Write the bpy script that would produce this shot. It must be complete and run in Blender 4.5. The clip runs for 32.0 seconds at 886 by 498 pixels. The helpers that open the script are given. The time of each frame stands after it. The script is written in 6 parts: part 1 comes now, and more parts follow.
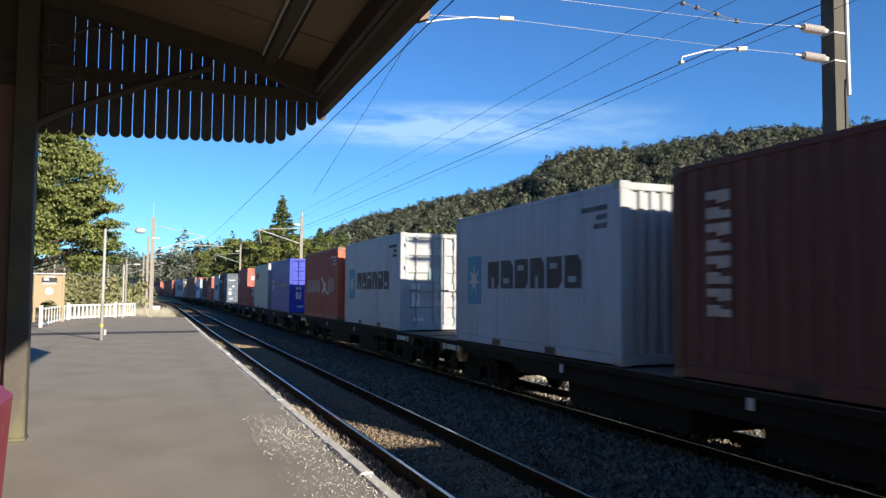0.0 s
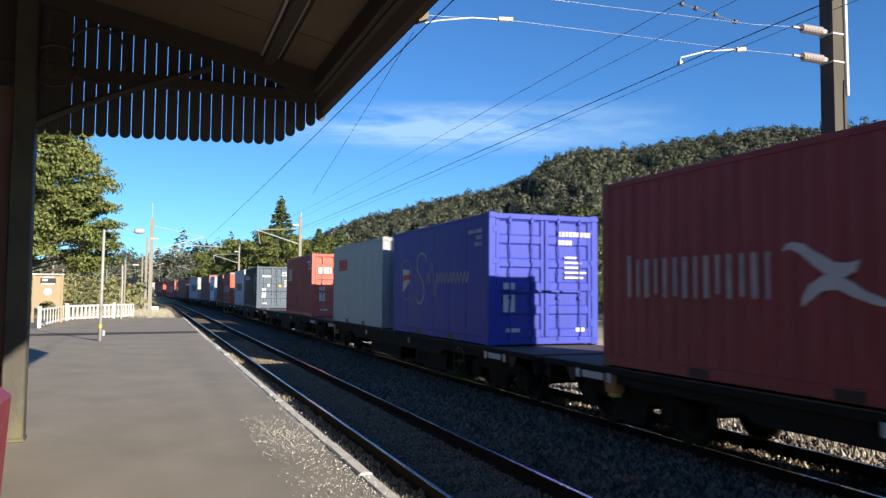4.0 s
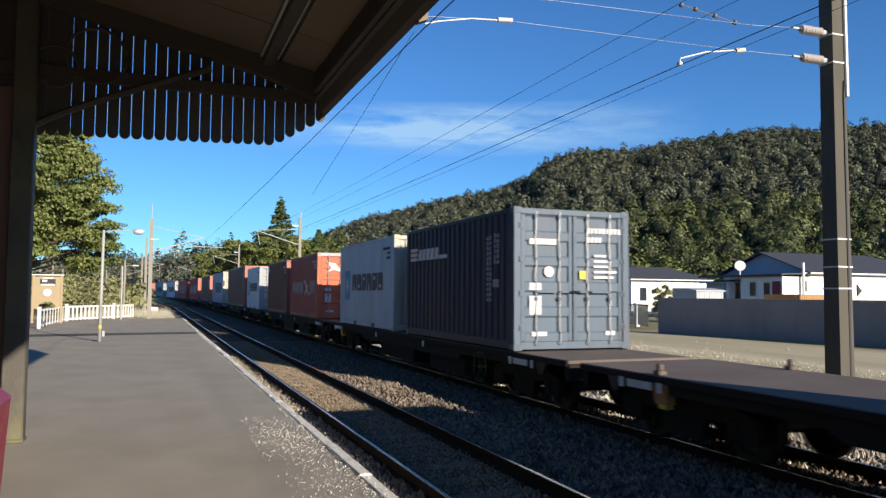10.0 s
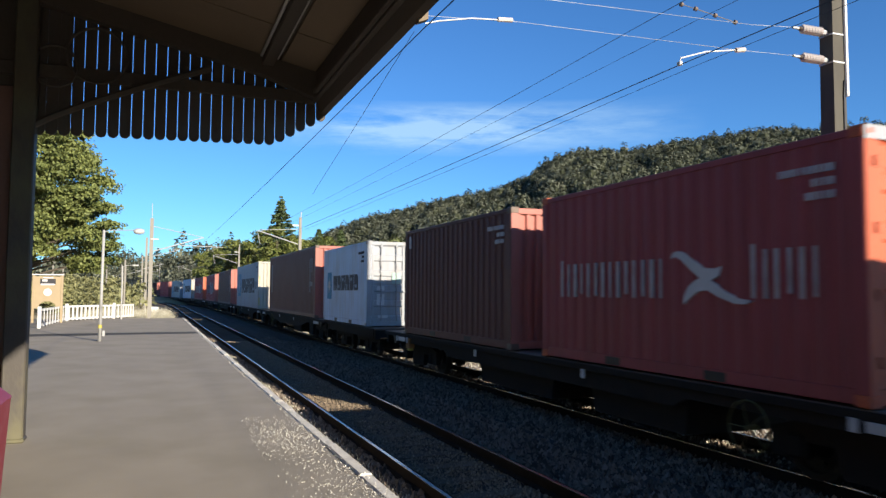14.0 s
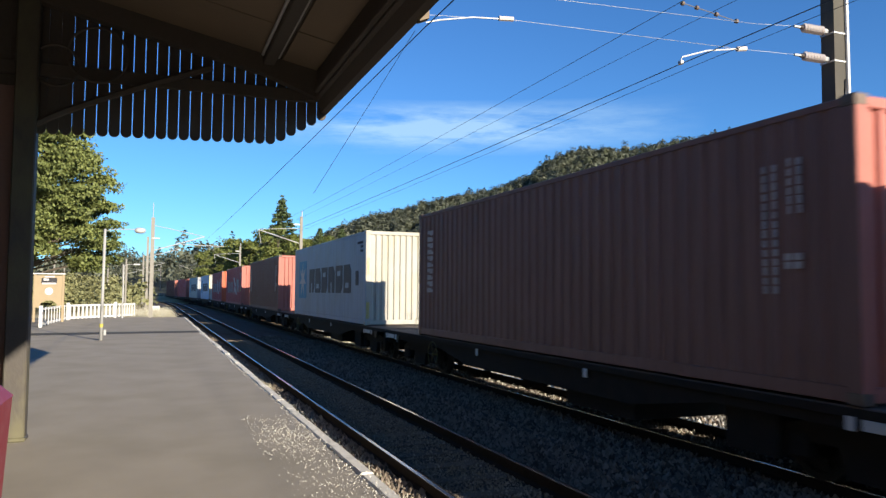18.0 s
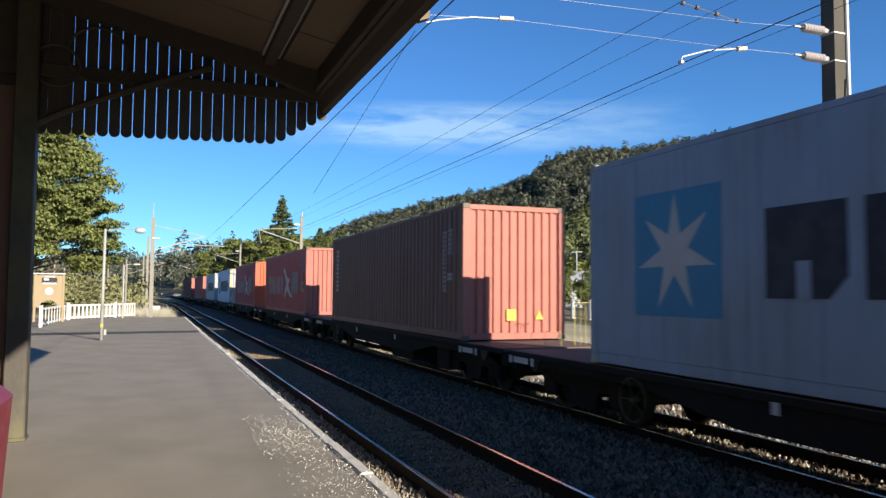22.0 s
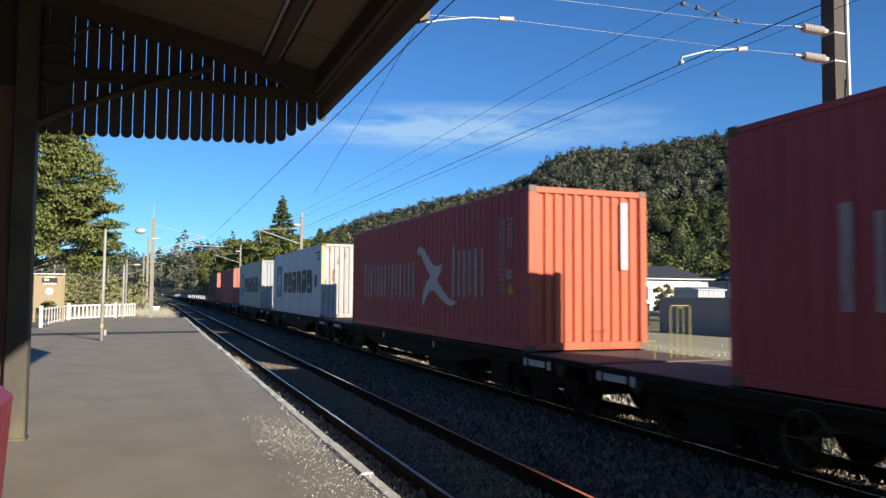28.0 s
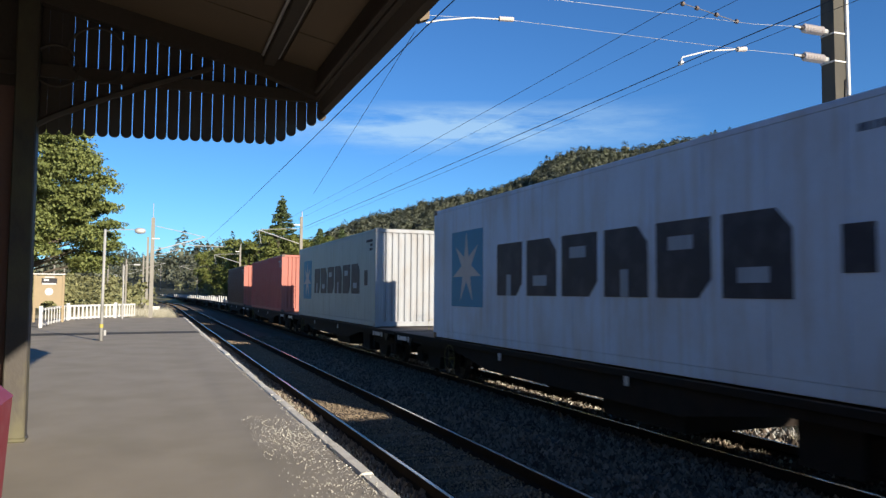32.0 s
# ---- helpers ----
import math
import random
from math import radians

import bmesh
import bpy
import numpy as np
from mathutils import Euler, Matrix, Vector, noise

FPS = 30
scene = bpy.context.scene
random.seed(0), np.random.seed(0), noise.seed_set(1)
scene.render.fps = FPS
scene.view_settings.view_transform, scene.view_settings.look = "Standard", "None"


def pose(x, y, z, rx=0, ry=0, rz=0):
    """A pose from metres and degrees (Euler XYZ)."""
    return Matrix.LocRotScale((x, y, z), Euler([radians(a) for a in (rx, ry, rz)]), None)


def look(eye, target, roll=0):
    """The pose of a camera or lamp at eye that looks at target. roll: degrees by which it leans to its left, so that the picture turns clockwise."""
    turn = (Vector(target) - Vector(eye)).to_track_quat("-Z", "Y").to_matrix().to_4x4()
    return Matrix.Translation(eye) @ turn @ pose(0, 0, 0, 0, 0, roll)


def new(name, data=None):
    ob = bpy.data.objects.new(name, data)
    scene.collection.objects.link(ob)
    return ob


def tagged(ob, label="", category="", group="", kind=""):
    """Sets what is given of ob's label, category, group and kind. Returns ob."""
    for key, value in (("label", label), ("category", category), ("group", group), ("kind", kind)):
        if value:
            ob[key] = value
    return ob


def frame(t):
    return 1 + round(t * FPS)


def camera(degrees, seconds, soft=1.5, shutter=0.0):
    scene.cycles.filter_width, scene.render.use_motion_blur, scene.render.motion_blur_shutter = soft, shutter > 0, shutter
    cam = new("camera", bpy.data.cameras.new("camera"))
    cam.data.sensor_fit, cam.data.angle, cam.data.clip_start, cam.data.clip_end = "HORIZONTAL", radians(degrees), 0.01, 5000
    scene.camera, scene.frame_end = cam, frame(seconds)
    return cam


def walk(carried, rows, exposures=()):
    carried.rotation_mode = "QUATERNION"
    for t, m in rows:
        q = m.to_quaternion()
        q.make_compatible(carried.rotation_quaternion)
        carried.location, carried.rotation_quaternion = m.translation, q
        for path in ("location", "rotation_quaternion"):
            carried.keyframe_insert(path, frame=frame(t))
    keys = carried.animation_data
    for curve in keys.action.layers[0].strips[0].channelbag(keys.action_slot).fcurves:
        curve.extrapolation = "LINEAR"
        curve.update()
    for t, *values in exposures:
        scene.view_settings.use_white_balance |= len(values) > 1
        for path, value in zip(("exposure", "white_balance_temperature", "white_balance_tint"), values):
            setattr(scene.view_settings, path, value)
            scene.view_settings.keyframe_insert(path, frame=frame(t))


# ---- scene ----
# Plan: platform top is z = 0, the two tracks run along y, the train stands on the far one.
EYE_Z = 1.383
RAIL_Z = -0.373            # rail heads
BED_Z = -0.56              # ballast between the rails
RAIL_B = -0.56             # rail heads of the far track, which lies lower
BED_B = BED_Z + RAIL_B - RAIL_Z
LOT_Z = -0.47              # gravel yard beyond the tracks
TRACK_A, TRACK_B = 3.02, 7.226   # centre lines
EDGE_X = 1.60              # platform edge
BEND_Y, BEND_R = 85.0, 650.0     # where the line starts to bend to the left, and how
DECK_Z = 0.373             # container floor on the wagons


def aim(dx, dy):
    """The camera's pose, turned by a few hundredths of a degree."""
    return pose(0, 0, EYE_Z, 93.317 + dy * 0.0432, 0, -21.076 + dx * 0.0432) @ pose(0, 0, 0, 0, 0, 0.396)


cam = camera(61.18, 32.0, soft=1.4, shutter=0.4)
walk(cam, [(0, aim(0, 0)), (2, aim(-1, 0.8)), (3.5, aim(-1.6, 1.0)), (5.5, aim(-2.5, 1.4)), (8, aim(-2.3, 2.0)),
           (12, aim(-2.4, 2.4)), (14.5, aim(-1.9, 1.6)), (16.5, aim(-0.8, 0.8)), (19, aim(-0.2, 0)), (23, aim(0, 0)),
           (28, aim(0.2, 0.5)), (32, aim(-0.2, 0.8))],
     exposures=[(0, 0.97), (1, 0.82), (2, 0.82), (3, 0.95), (3.5, 0.94), (5.5, 0.93), (6, 0.93), (7, 0.84), (9, 0.84), (10, 0.76), (11, 0.9), (12, 0.9), (13, 0.78), (14, 0.92), (17, 0.9), (18, 0.94), (19, 0.84), (20, 0.71), (21, 0.92), (22, 0.88), (24, 0.92), (25, 0.75), (28, 0.72), (29, 0.84), (30, 0.86), (31, 0.42), (32, 0.76)])

# ---- light ----
SUN_AZ, SUN_EL = 160.3, 16.4      # degrees from +y towards +x, and above the horizon
to_sun = Vector((math.sin(radians(SUN_AZ)) * math.cos(radians(SUN_EL)), math.cos(radians(SUN_AZ)) * math.cos(radians(SUN_EL)), math.sin(radians(SUN_EL))))
scene.view_settings.exposure = 0.7
sun = new("sun", bpy.data.lights.new("sun", "SUN"))
sun.data.energy, sun.data.angle, sun.data.color = 5.0, radians(0.53), (1.0, 0.89, 0.74)
sun.matrix_world = look(to_sun * 50, (0, 0, 0))

world = bpy.data.worlds.new("sky")
scene.world = world
world.use_nodes = True
wn, wl = world.node_tree.nodes, world.node_tree.links
sky = wn.new("ShaderNodeTexSky")
sky.sky_type, sky.sun_disc = "NISHITA", False
sky.sun_elevation, sky.sun_rotation = radians(SUN_EL), radians(SUN_AZ)
sky.air_density, sky.dust_density, sky.ozone_density = 0.9, 0.0, 3.5
wn["Background"].inputs["Strength"].default_value = 0.073
# thin high cloud, a streak of cirrus
geo_c = wn.new("ShaderNodeTexCoord")
map_c = wn.new("ShaderNodeMapping")
map_c.inputs["Scale"].default_value = (2.2, 2.2, 13.0)
noise_c = wn.new("ShaderNodeTexNoise")
noise_c.inputs["Scale"].default_value, noise_c.inputs["Detail"].default_value, noise_c.inputs["Roughness"].default_value = 2.6, 7.0, 0.62
wl.new(geo_c.outputs["Generated"], map_c.inputs["Vector"])
wl.new(map_c.outputs["Vector"], noise_c.inputs["Vector"])
sep_c = wn.new("ShaderNodeSeparateXYZ")
wl.new(geo_c.outputs["Generated"], sep_c.inputs["Vector"])


def sky_math(op, a, b=None):
    n = wn.new("ShaderNodeMath")
    n.operation = op
    for k, v in enumerate((a, b)):
        if v is None:
            continue
        if isinstance(v, (int, float)):
            n.inputs[k].default_value = v
        else:
            wl.new(v, n.inputs[k])
    return n.outputs[0]


def sky_band(value, mid, half):
    return sky_math("MAXIMUM", sky_math("SUBTRACT", 1.0, sky_math("DIVIDE", sky_math("ABSOLUTE", sky_math("SUBTRACT", value, mid)), half)), 0.0)


cloud = sky_math("MULTIPLY", sky_band(sep_c.outputs["Z"], 0.216, 0.036), sky_band(sep_c.outputs["X"], 0.36, 0.28))
cloud = sky_math("MULTIPLY", cloud, sky_math("MAXIMUM", sky_math("MULTIPLY", sky_math("SUBTRACT", noise_c.outputs["Fac"], 0.36), 3.2), 0.0))
cloud = sky_math("MINIMUM", sky_math("MULTIPLY", cloud, 1.6), 0.55)
mix_c = wn.new("ShaderNodeMix")
mix_c.data_type = "RGBA"
wl.new(cloud, mix_c.inputs["Factor"])
mix_c.inputs["B"].default_value = (4.6, 6.5, 7.9, 1)
tint_c = wn.new("ShaderNodeMix")
tint_c.data_type, tint_c.blend_type = "RGBA", "MULTIPLY"
tint_c.inputs["Factor"].default_value = 1.0
tint_c.inputs["B"].default_value = (0.53, 0.905, 1.26, 1)
wl.new(sky.outputs["Color"], tint_c.inputs["A"])
wl.new(tint_c.outputs["Result"], mix_c.inputs["A"])
wl.new(mix_c.outputs["Result"], wn["Background"].inputs["Color"])


# ---- materials ----
def material(name, base, rough=0.7, metal=0.0, scale=6.0, vary=0.25, bump=0.15, grain=60.0, dirt=None, dirt_amount=0.5, dirt_scale=1.3,
             stretch=(1, 1, 1), islands=0.0, pieces=0.0, dirt_sharp=3.0, spec=0.4, streak=None, streak_amount=0.0, dirt_from=None, streak_from=0.5):
    """A painted, wooden, stony or metal surface: a base colour varied at two scales, stains of another colour, fine relief."""
    m = bpy.data.materials.new(name)
    m.use_nodes = True
    n, l = m.node_tree.nodes, m.node_tree.links
    b = n["Principled BSDF"]
    b.inputs["Metallic"].default_value = metal
    b.inputs["Specular IOR Level"].default_value = spec
    co = n.new("ShaderNodeTexCoord")
    mp = n.new("ShaderNodeMapping")
    mp.inputs["Scale"].default_value = stretch
    l.new(co.outputs["Object"], mp.inputs["Vector"])

    def tex(sc, det=5.0):
        t = n.new("ShaderNodeTexNoise")
        t.inputs["Scale"].default_value, t.inputs["Detail"].default_value = sc, det
        l.new(mp.outputs["Vector"], t.inputs["Vector"])
        return t.outputs["Fac"]

    def calc(op, x, y):
        t = n.new("ShaderNodeMath")
        t.operation = op
        for k, v in enumerate((x, y)):
            if isinstance(v, (int, float)):
                t.inputs[k].default_value = v
            else:
                l.new(v, t.inputs[k])
        return t.outputs[0]

    coarse, fine = tex(scale), tex(grain, 3.0)
    bright = calc("ADD", 1.0, calc("MULTIPLY", calc("ADD", calc("MULTIPLY", calc("SUBTRACT", coarse, 0.5), 2.0), calc("SUBTRACT", fine, 0.5)), vary))
    if islands:
        g = n.new("ShaderNodeNewGeometry")
        bright = calc("MULTIPLY", bright, calc("ADD", 1.0 - islands, calc("MULTIPLY", g.outputs["Random Per Island"], 2 * islands)))
    if pieces:
        g = n.new("ShaderNodeObjectInfo")
        bright = calc("MULTIPLY", bright, calc("ADD", 1.0 - pieces, calc("MULTIPLY", g.outputs["Random"], 2 * pieces)))
    col = n.new("ShaderNodeMix")
    col.data_type, col.blend_type = "RGBA", "MULTIPLY"
    col.inputs["Factor"].default_value = 1.0
    col.inputs["A"].default_value = (*base, 1)
    l.new(bright, col.inputs["B"])
    out = col.outputs["Result"]
    if dirt:
        mask = n.new("ShaderNodeMath")
        mask.operation, mask.use_clamp = "MULTIPLY", True
        l.new(calc("SUBTRACT", tex(dirt_scale, 7.0), 0.5 - 0.12 * dirt_amount if dirt_from is None else dirt_from), mask.inputs[0])
        mask.inputs[1].default_value = dirt_sharp
        dm = n.new("ShaderNodeMix")
        dm.data_type = "RGBA"
        l.new(calc("MULTIPLY", mask.outputs[0], dirt_amount), dm.inputs["Factor"])
        l.new(out, dm.inputs["A"])
        dm.inputs["B"].default_value = (*dirt, 1)
        out = dm.outputs["Result"]
    if streak:
        # runs of dirt down the sheet
        sm = n.new("ShaderNodeMapping")
        sm.inputs["Scale"].default_value = (7.0, 7.0, 0.5)
        l.new(co.outputs["Object"], sm.inputs["Vector"])
        oi = n.new("ShaderNodeObjectInfo")
        l.new(oi.outputs["Location"], sm.inputs["Location"])
        st = n.new("ShaderNodeTexNoise")
        st.inputs["Scale"].default_value, st.inputs["Detail"].default_value = 1.0, 6.0
        l.new(sm.outputs["Vector"], st.inputs["Vector"])
        k = n.new("ShaderNodeMath")
        k.operation, k.use_clamp = "MULTIPLY", True
        l.new(calc("SUBTRACT", st.outputs["Fac"], streak_from), k.inputs[0])
        k.inputs[1].default_value = 4.0
        sx = n.new("ShaderNodeMix")
        sx.data_type = "RGBA"
        l.new(calc("MULTIPLY", k.outputs[0], streak_amount), sx.inputs["Factor"])
        l.new(out, sx.inputs["A"])
        sx.inputs["B"].default_value = (*streak, 1)
        out = sx.outputs["Result"]
    l.new(out, b.inputs["Base Color"])
    l.new(calc("ADD", rough - 0.08, calc("MULTIPLY", coarse, 0.16)), b.inputs["Roughness"])
    if bump:
        bp = n.new("ShaderNodeBump")
        bp.inputs["Strength"].default_value, bp.inputs["Distance"].default_value = bump, 0.01
        l.new(fine, bp.inputs["Height"])
        l.new(bp.outputs["Normal"], b.inputs["Normal"])
    return m


def leaf_material(name, dark, light, patch=0.12, swing=0.9, own=0.5, crown=0.0):
    """Foliage whose clumps differ from one another; crown is the size in metres of trees with a tint of their own."""
    m = bpy.data.materials.new(name)
    m.use_nodes = True
    n, l = m.node_tree.nodes, m.node_tree.links
    g = n.new("ShaderNodeNewGeometry")
    co = n.new("ShaderNodeTexCoord")
    if crown:
        t = n.new("ShaderNodeTexVoronoi")
        t.inputs["Scale"].default_value = 1.0 / crown
        sep = n.new("ShaderNodeSeparateColor")
        l.new(t.outputs["Color"], sep.inputs["Color"])
        tone = sep.outputs["Red"]
    else:
        t = n.new("ShaderNodeTexNoise")
        t.inputs["Scale"].default_value, t.inputs["Detail"].default_value = patch, 3.0
        tone = t.outputs["Fac"]
    l.new(co.outputs["Object"], t.inputs["Vector"])
    add = n.new("ShaderNodeMath")
    add.operation = "MULTIPLY_ADD"
    l.new(tone, add.inputs[0])
    add.inputs[1].default_value = swing
    half = n.new("ShaderNodeMath")
    half.operation = "MULTIPLY_ADD"
    l.new(g.outputs["Random Per Island"], half.inputs[0])
    half.inputs[1].default_value, half.inputs[2].default_value = own, 0.5 - 0.5 * own - 0.5 * swing
    l.new(half.outputs[0], add.inputs[2])
    add.use_clamp = True
    c = n.new("ShaderNodeMix")
    c.data_type = "RGBA"
    l.new(add.outputs[0], c.inputs["Factor"])
    c.inputs["A"].default_value, c.inputs["B"].default_value = (*dark, 1), (*light, 1)
    b = n["Principled BSDF"]
    l.new(c.outputs["Result"], b.inputs["Base Color"])
    b.inputs["Roughness"].default_value = 0.6
    b.inputs["Specular IOR Level"].default_value = 0.25
    return m


RUST = (0.11, 0.05, 0.025)
ASPHALT = material("worn asphalt", (0.325, 0.292, 0.242), 0.9, 0, 1.5, 0.16, 0.25, 140, (0.23, 0.21, 0.16), 0.5, 1.1, (1.0, 0.8, 1.0), spec=0.12)
KERB = material("painted kerb", (0.68, 0.64, 0.55), 0.85, 0, 5, 0.3, 0.4, 40, (0.3, 0.27, 0.2), 0.7, 6.0, dirt_from=0.54)
# bed kept near black, the shade between stones put into its colour
SHADED_BED = material("ballast", (0.028, 0.02, 0.014), 0.95, 0, 9, 0.5, 0.8, 30, (0.08, 0.07, 0.06), 0.5, 0.8)
STONE = material("ballast stone", (0.15, 0.118, 0.09), 0.9, 0, 9, 0.3, 0.3, 40, islands=0.7)
YARD = material("yard gravel", (0.5, 0.43, 0.28), 0.95, 0, 0.5, 0.3, 0.9, 22, (0.3, 0.27, 0.16), 0.7, 0.45, (1.0, 0.13, 1.0), spec=0.1)
SLEEPER = material("sleeper", (0.105, 0.076, 0.049), 0.9, 0, 5, 0.35, 0.3, 40, pieces=0.25, stretch=(0.4, 3, 3))
RAIL = material("rail steel", (0.03, 0.023, 0.019), 0.95, 0.0, 8, 0.3, 0.2, 60, spec=0.03)
RAIL_TOP = material("worn rail head", (0.62, 0.61, 0.59), 0.24, 1.0, 8, 0.1, 0.0, 60)
WAGON = material("wagon steel", (0.024, 0.021, 0.019), 0.8, 0.0, 4, 0.4, 0.25, 40, (0.03, 0.02, 0.014), 0.6, 2.0, spec=0.1)
DECK = material("wagon deck", (0.135, 0.106, 0.088), 0.8, 0.1, 2, 0.4, 0.3, 30, (0.08, 0.06, 0.05), 0.6, 1.0)
WHEEL = material("wheel steel", (0.03, 0.026, 0.023), 0.6, 0.3, 6, 0.3, 0.2, 50)
# near mast only: the shadow over it is put into this dark colour
SHADED_CONCRETE = material("mast concrete", (0.085, 0.078, 0.062), 0.9, 0, 1.5, 0.25, 0.15, 40, (0.05, 0.046, 0.038), 0.6, 1.2, (3, 3, 0.5))
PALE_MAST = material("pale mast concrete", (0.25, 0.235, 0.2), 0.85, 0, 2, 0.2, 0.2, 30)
# near black: forest floor, and the shade put inside the crowns
FLOOR_AND_SHADE = material("forest floor and crown shade", (0.03, 0.035, 0.016), 0.95, 0, 0.3, 0.4, 0.4, 3)
GALV = material("galvanised steel", (0.496, 0.496, 0.48), 0.5, 0.3, 5, 0.12, 0.05, 40)
WHITE = material("white paint", (0.64, 0.632, 0.6), 0.55, 0, 3, 0.08, 0.08, 30, (0.45, 0.42, 0.36), 0.3, 2.0)
PORCELAIN = material("porcelain", (0.56, 0.5, 0.46), 0.3, 0, 5, 0.1, 0.0, 40)
WIRE = material("wire", (0.04, 0.04, 0.044), 0.5, 0.6, 5, 0.1, 0.0, 40)
WIRE_PALE = material("pale wire", (0.2, 0.2, 0.21), 0.45, 0.4, 5, 0.1, 0.0, 40)
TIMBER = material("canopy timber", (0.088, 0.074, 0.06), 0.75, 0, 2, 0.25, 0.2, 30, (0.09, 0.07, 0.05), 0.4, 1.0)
SOFFIT = material("soffit boards", (0.185, 0.14, 0.092), 0.75, 0, 1.2, 0.15, 0.15, 30, (0.26, 0.19, 0.12), 0.4, 0.8)
# cream post paint, darkened to near black for the canopy's shade
POST = material("shaded post paint", (0.075, 0.066, 0.056), 0.6, 0, 3, 0.2, 0.2, 40, (0.2, 0.19, 0.08), 0.6, 3.0, (1, 1, 0.5))
WALLP = material("wall paint", (0.208, 0.12, 0.096), 0.7, 0, 2, 0.15, 0.1, 40)
RED_BIN = material("red plastic", (0.224, 0.02, 0.036), 0.45, 0, 3, 0.1, 0.05, 40, (0.6, 0.4, 0.4), 0.15, 9)
GRASS = material("dry grass", (0.256, 0.2, 0.096), 0.95, 0, 0.5, 0.4, 0.6, 14, (0.1, 0.13, 0.035), 0.7, 0.12)
LEAF = leaf_material("broad leaves", (0.022, 0.04, 0.01), (0.245, 0.272, 0.082))
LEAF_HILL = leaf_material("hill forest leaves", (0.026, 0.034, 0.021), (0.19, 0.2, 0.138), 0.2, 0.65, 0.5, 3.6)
LEAF_MID = leaf_material("lower slope leaves", (0.025, 0.037, 0.014), (0.21, 0.235, 0.09), 0.2, 0.65, 0.5, 4.0)
LEAF_BRIGHT = leaf_material("bright leaves", (0.032, 0.0544, 0.009), (0.222, 0.236, 0.066))
LEAF_SCRUB = leaf_material("pale scrub leaves", (0.08, 0.09, 0.038), (0.36, 0.35, 0.165), 0.2, 1.4)
LEAF_PINE = leaf_material("conifer needles", (0.022, 0.04, 0.014), (0.14, 0.18, 0.07))
BARK = material("bark", (0.096, 0.08, 0.06), 0.95, 0, 4, 0.4, 0.6, 20, stretch=(2, 2, 0.4))


# ---- mesh helpers ----
class Form:
    """Collects boxes, tubes and prisms into one mesh."""

    def __init__(self):
        self.v, self.f = [], []

    def add(self, verts, faces):
        o = len(self.v)
        self.v += [tuple(p) for p in verts]
        self.f += [tuple(o + i for i in q) for q in faces]
        return self

    def box(self, x0, y0, z0, x1, y1, z1):
        p = [(x, y, z) for z in (z0, z1) for y in (y0, y1) for x in (x0, x1)]
        return self.add(p, [(0, 2, 3, 1), (4, 5, 7, 6), (0, 1, 5, 4), (2, 6, 7, 3), (0, 4, 6, 2), (1, 3, 7, 5)])

    def bevel_box(self, x0, y0, z0, x1, y1, z1, c=0.01):
        """A box with chamfered edges."""
        lo, hi = (x0, y0, z0), (x1, y1, z1)
        idx, verts = {}, []
        for sx in (0, 1):
            for sy in (0, 1):
                for sz in (0, 1):
                    for a in range(3):
                        p = []
                        for k, sgn in enumerate((sx, sy, sz)):
                            q = hi[k] if sgn else lo[k]
                            if k != a:
                                q += -c if sgn else c
                            p.append(q)
                        idx[sx, sy, sz, a] = len(verts)
                        verts.append(tuple(p))
        faces = []
        for a in range(3):
            b, d = (a + 1) % 3, (a + 2) % 3
            for sgn in (0, 1):
                loop = []
                for u, w in ((0, 0), (1, 0), (1, 1), (0, 1)):
                    k = [0, 0, 0]
                    k[a], k[b], k[d] = sgn, u, w
                    loop.append(idx[(*k, a)])
                faces.append(tuple(loop if sgn else loop[::-1]))
            for u in (0, 1):
                for w in (0, 1):
                    k0, k1 = [0, 0, 0], [0, 0, 0]
                    k0[b], k0[d], k1[b], k1[d] = u, w, u, w
                    k1[a] = 1
                    q = [idx[(*k0, b)], idx[(*k1, b)], idx[(*k1, d)], idx[(*k0, d)]]
                    faces.append(tuple(q if u == w else q[::-1]))
        for sx in (0, 1):
            for sy in (0, 1):
                for sz in (0, 1):
                    q = [idx[sx, sy, sz, a] for a in range(3)]
                    faces.append(tuple(q if (sx + sy + sz) % 2 else q[::-1]))
        return self.add(verts, faces)

    def tube(self, a, b, r, n=8, r2=None):
        a, b = Vector(a), Vector(b)
        r2 = r if r2 is None else r2
        w = (b - a).normalized()
        u = w.orthogonal().normalized()
        t = w.cross(u)
        ring = [(math.cos(2 * math.pi * i / n), math.sin(2 * math.pi * i / n)) for i in range(n)]
        p = [a + (u * c + t * s) * r for c, s in ring] + [b + (u * c + t * s) * r2 for c, s in ring]
        f = [(i, (i + 1) % n, n + (i + 1) % n, n + i) for i in range(n)]
        return self.add(p, f + [tuple(range(n))[::-1], tuple(range(n, 2 * n))])

    def pipe(self, pts, r, n=6):
        """One bent round bar through the points."""
        q = [Vector(p) for p in pts]
        u, verts = None, []
        for i, p in enumerate(q):
            a, b = q[max(i - 1, 0)], q[min(i + 1, len(q) - 1)]
            w = (b - a).normalized() if (b - a).length > 1e-9 else Vector((0, 0, 1))
            u = w.orthogonal().normalized() if u is None else (u - w * u.dot(w)).normalized()
            t = w.cross(u)
            verts += [p + (u * math.cos(2 * math.pi * k / n) + t * math.sin(2 * math.pi * k / n)) * r for k in range(n)]
        m = len(q)
        f = [(j * n + k, j * n + (k + 1) % n, (j + 1) * n + (k + 1) % n, (j + 1) * n + k) for j in range(m - 1) for k in range(n)]
        return self.add(verts, f + [tuple(range(n))[::-1], tuple(range((m - 1) * n, m * n))])

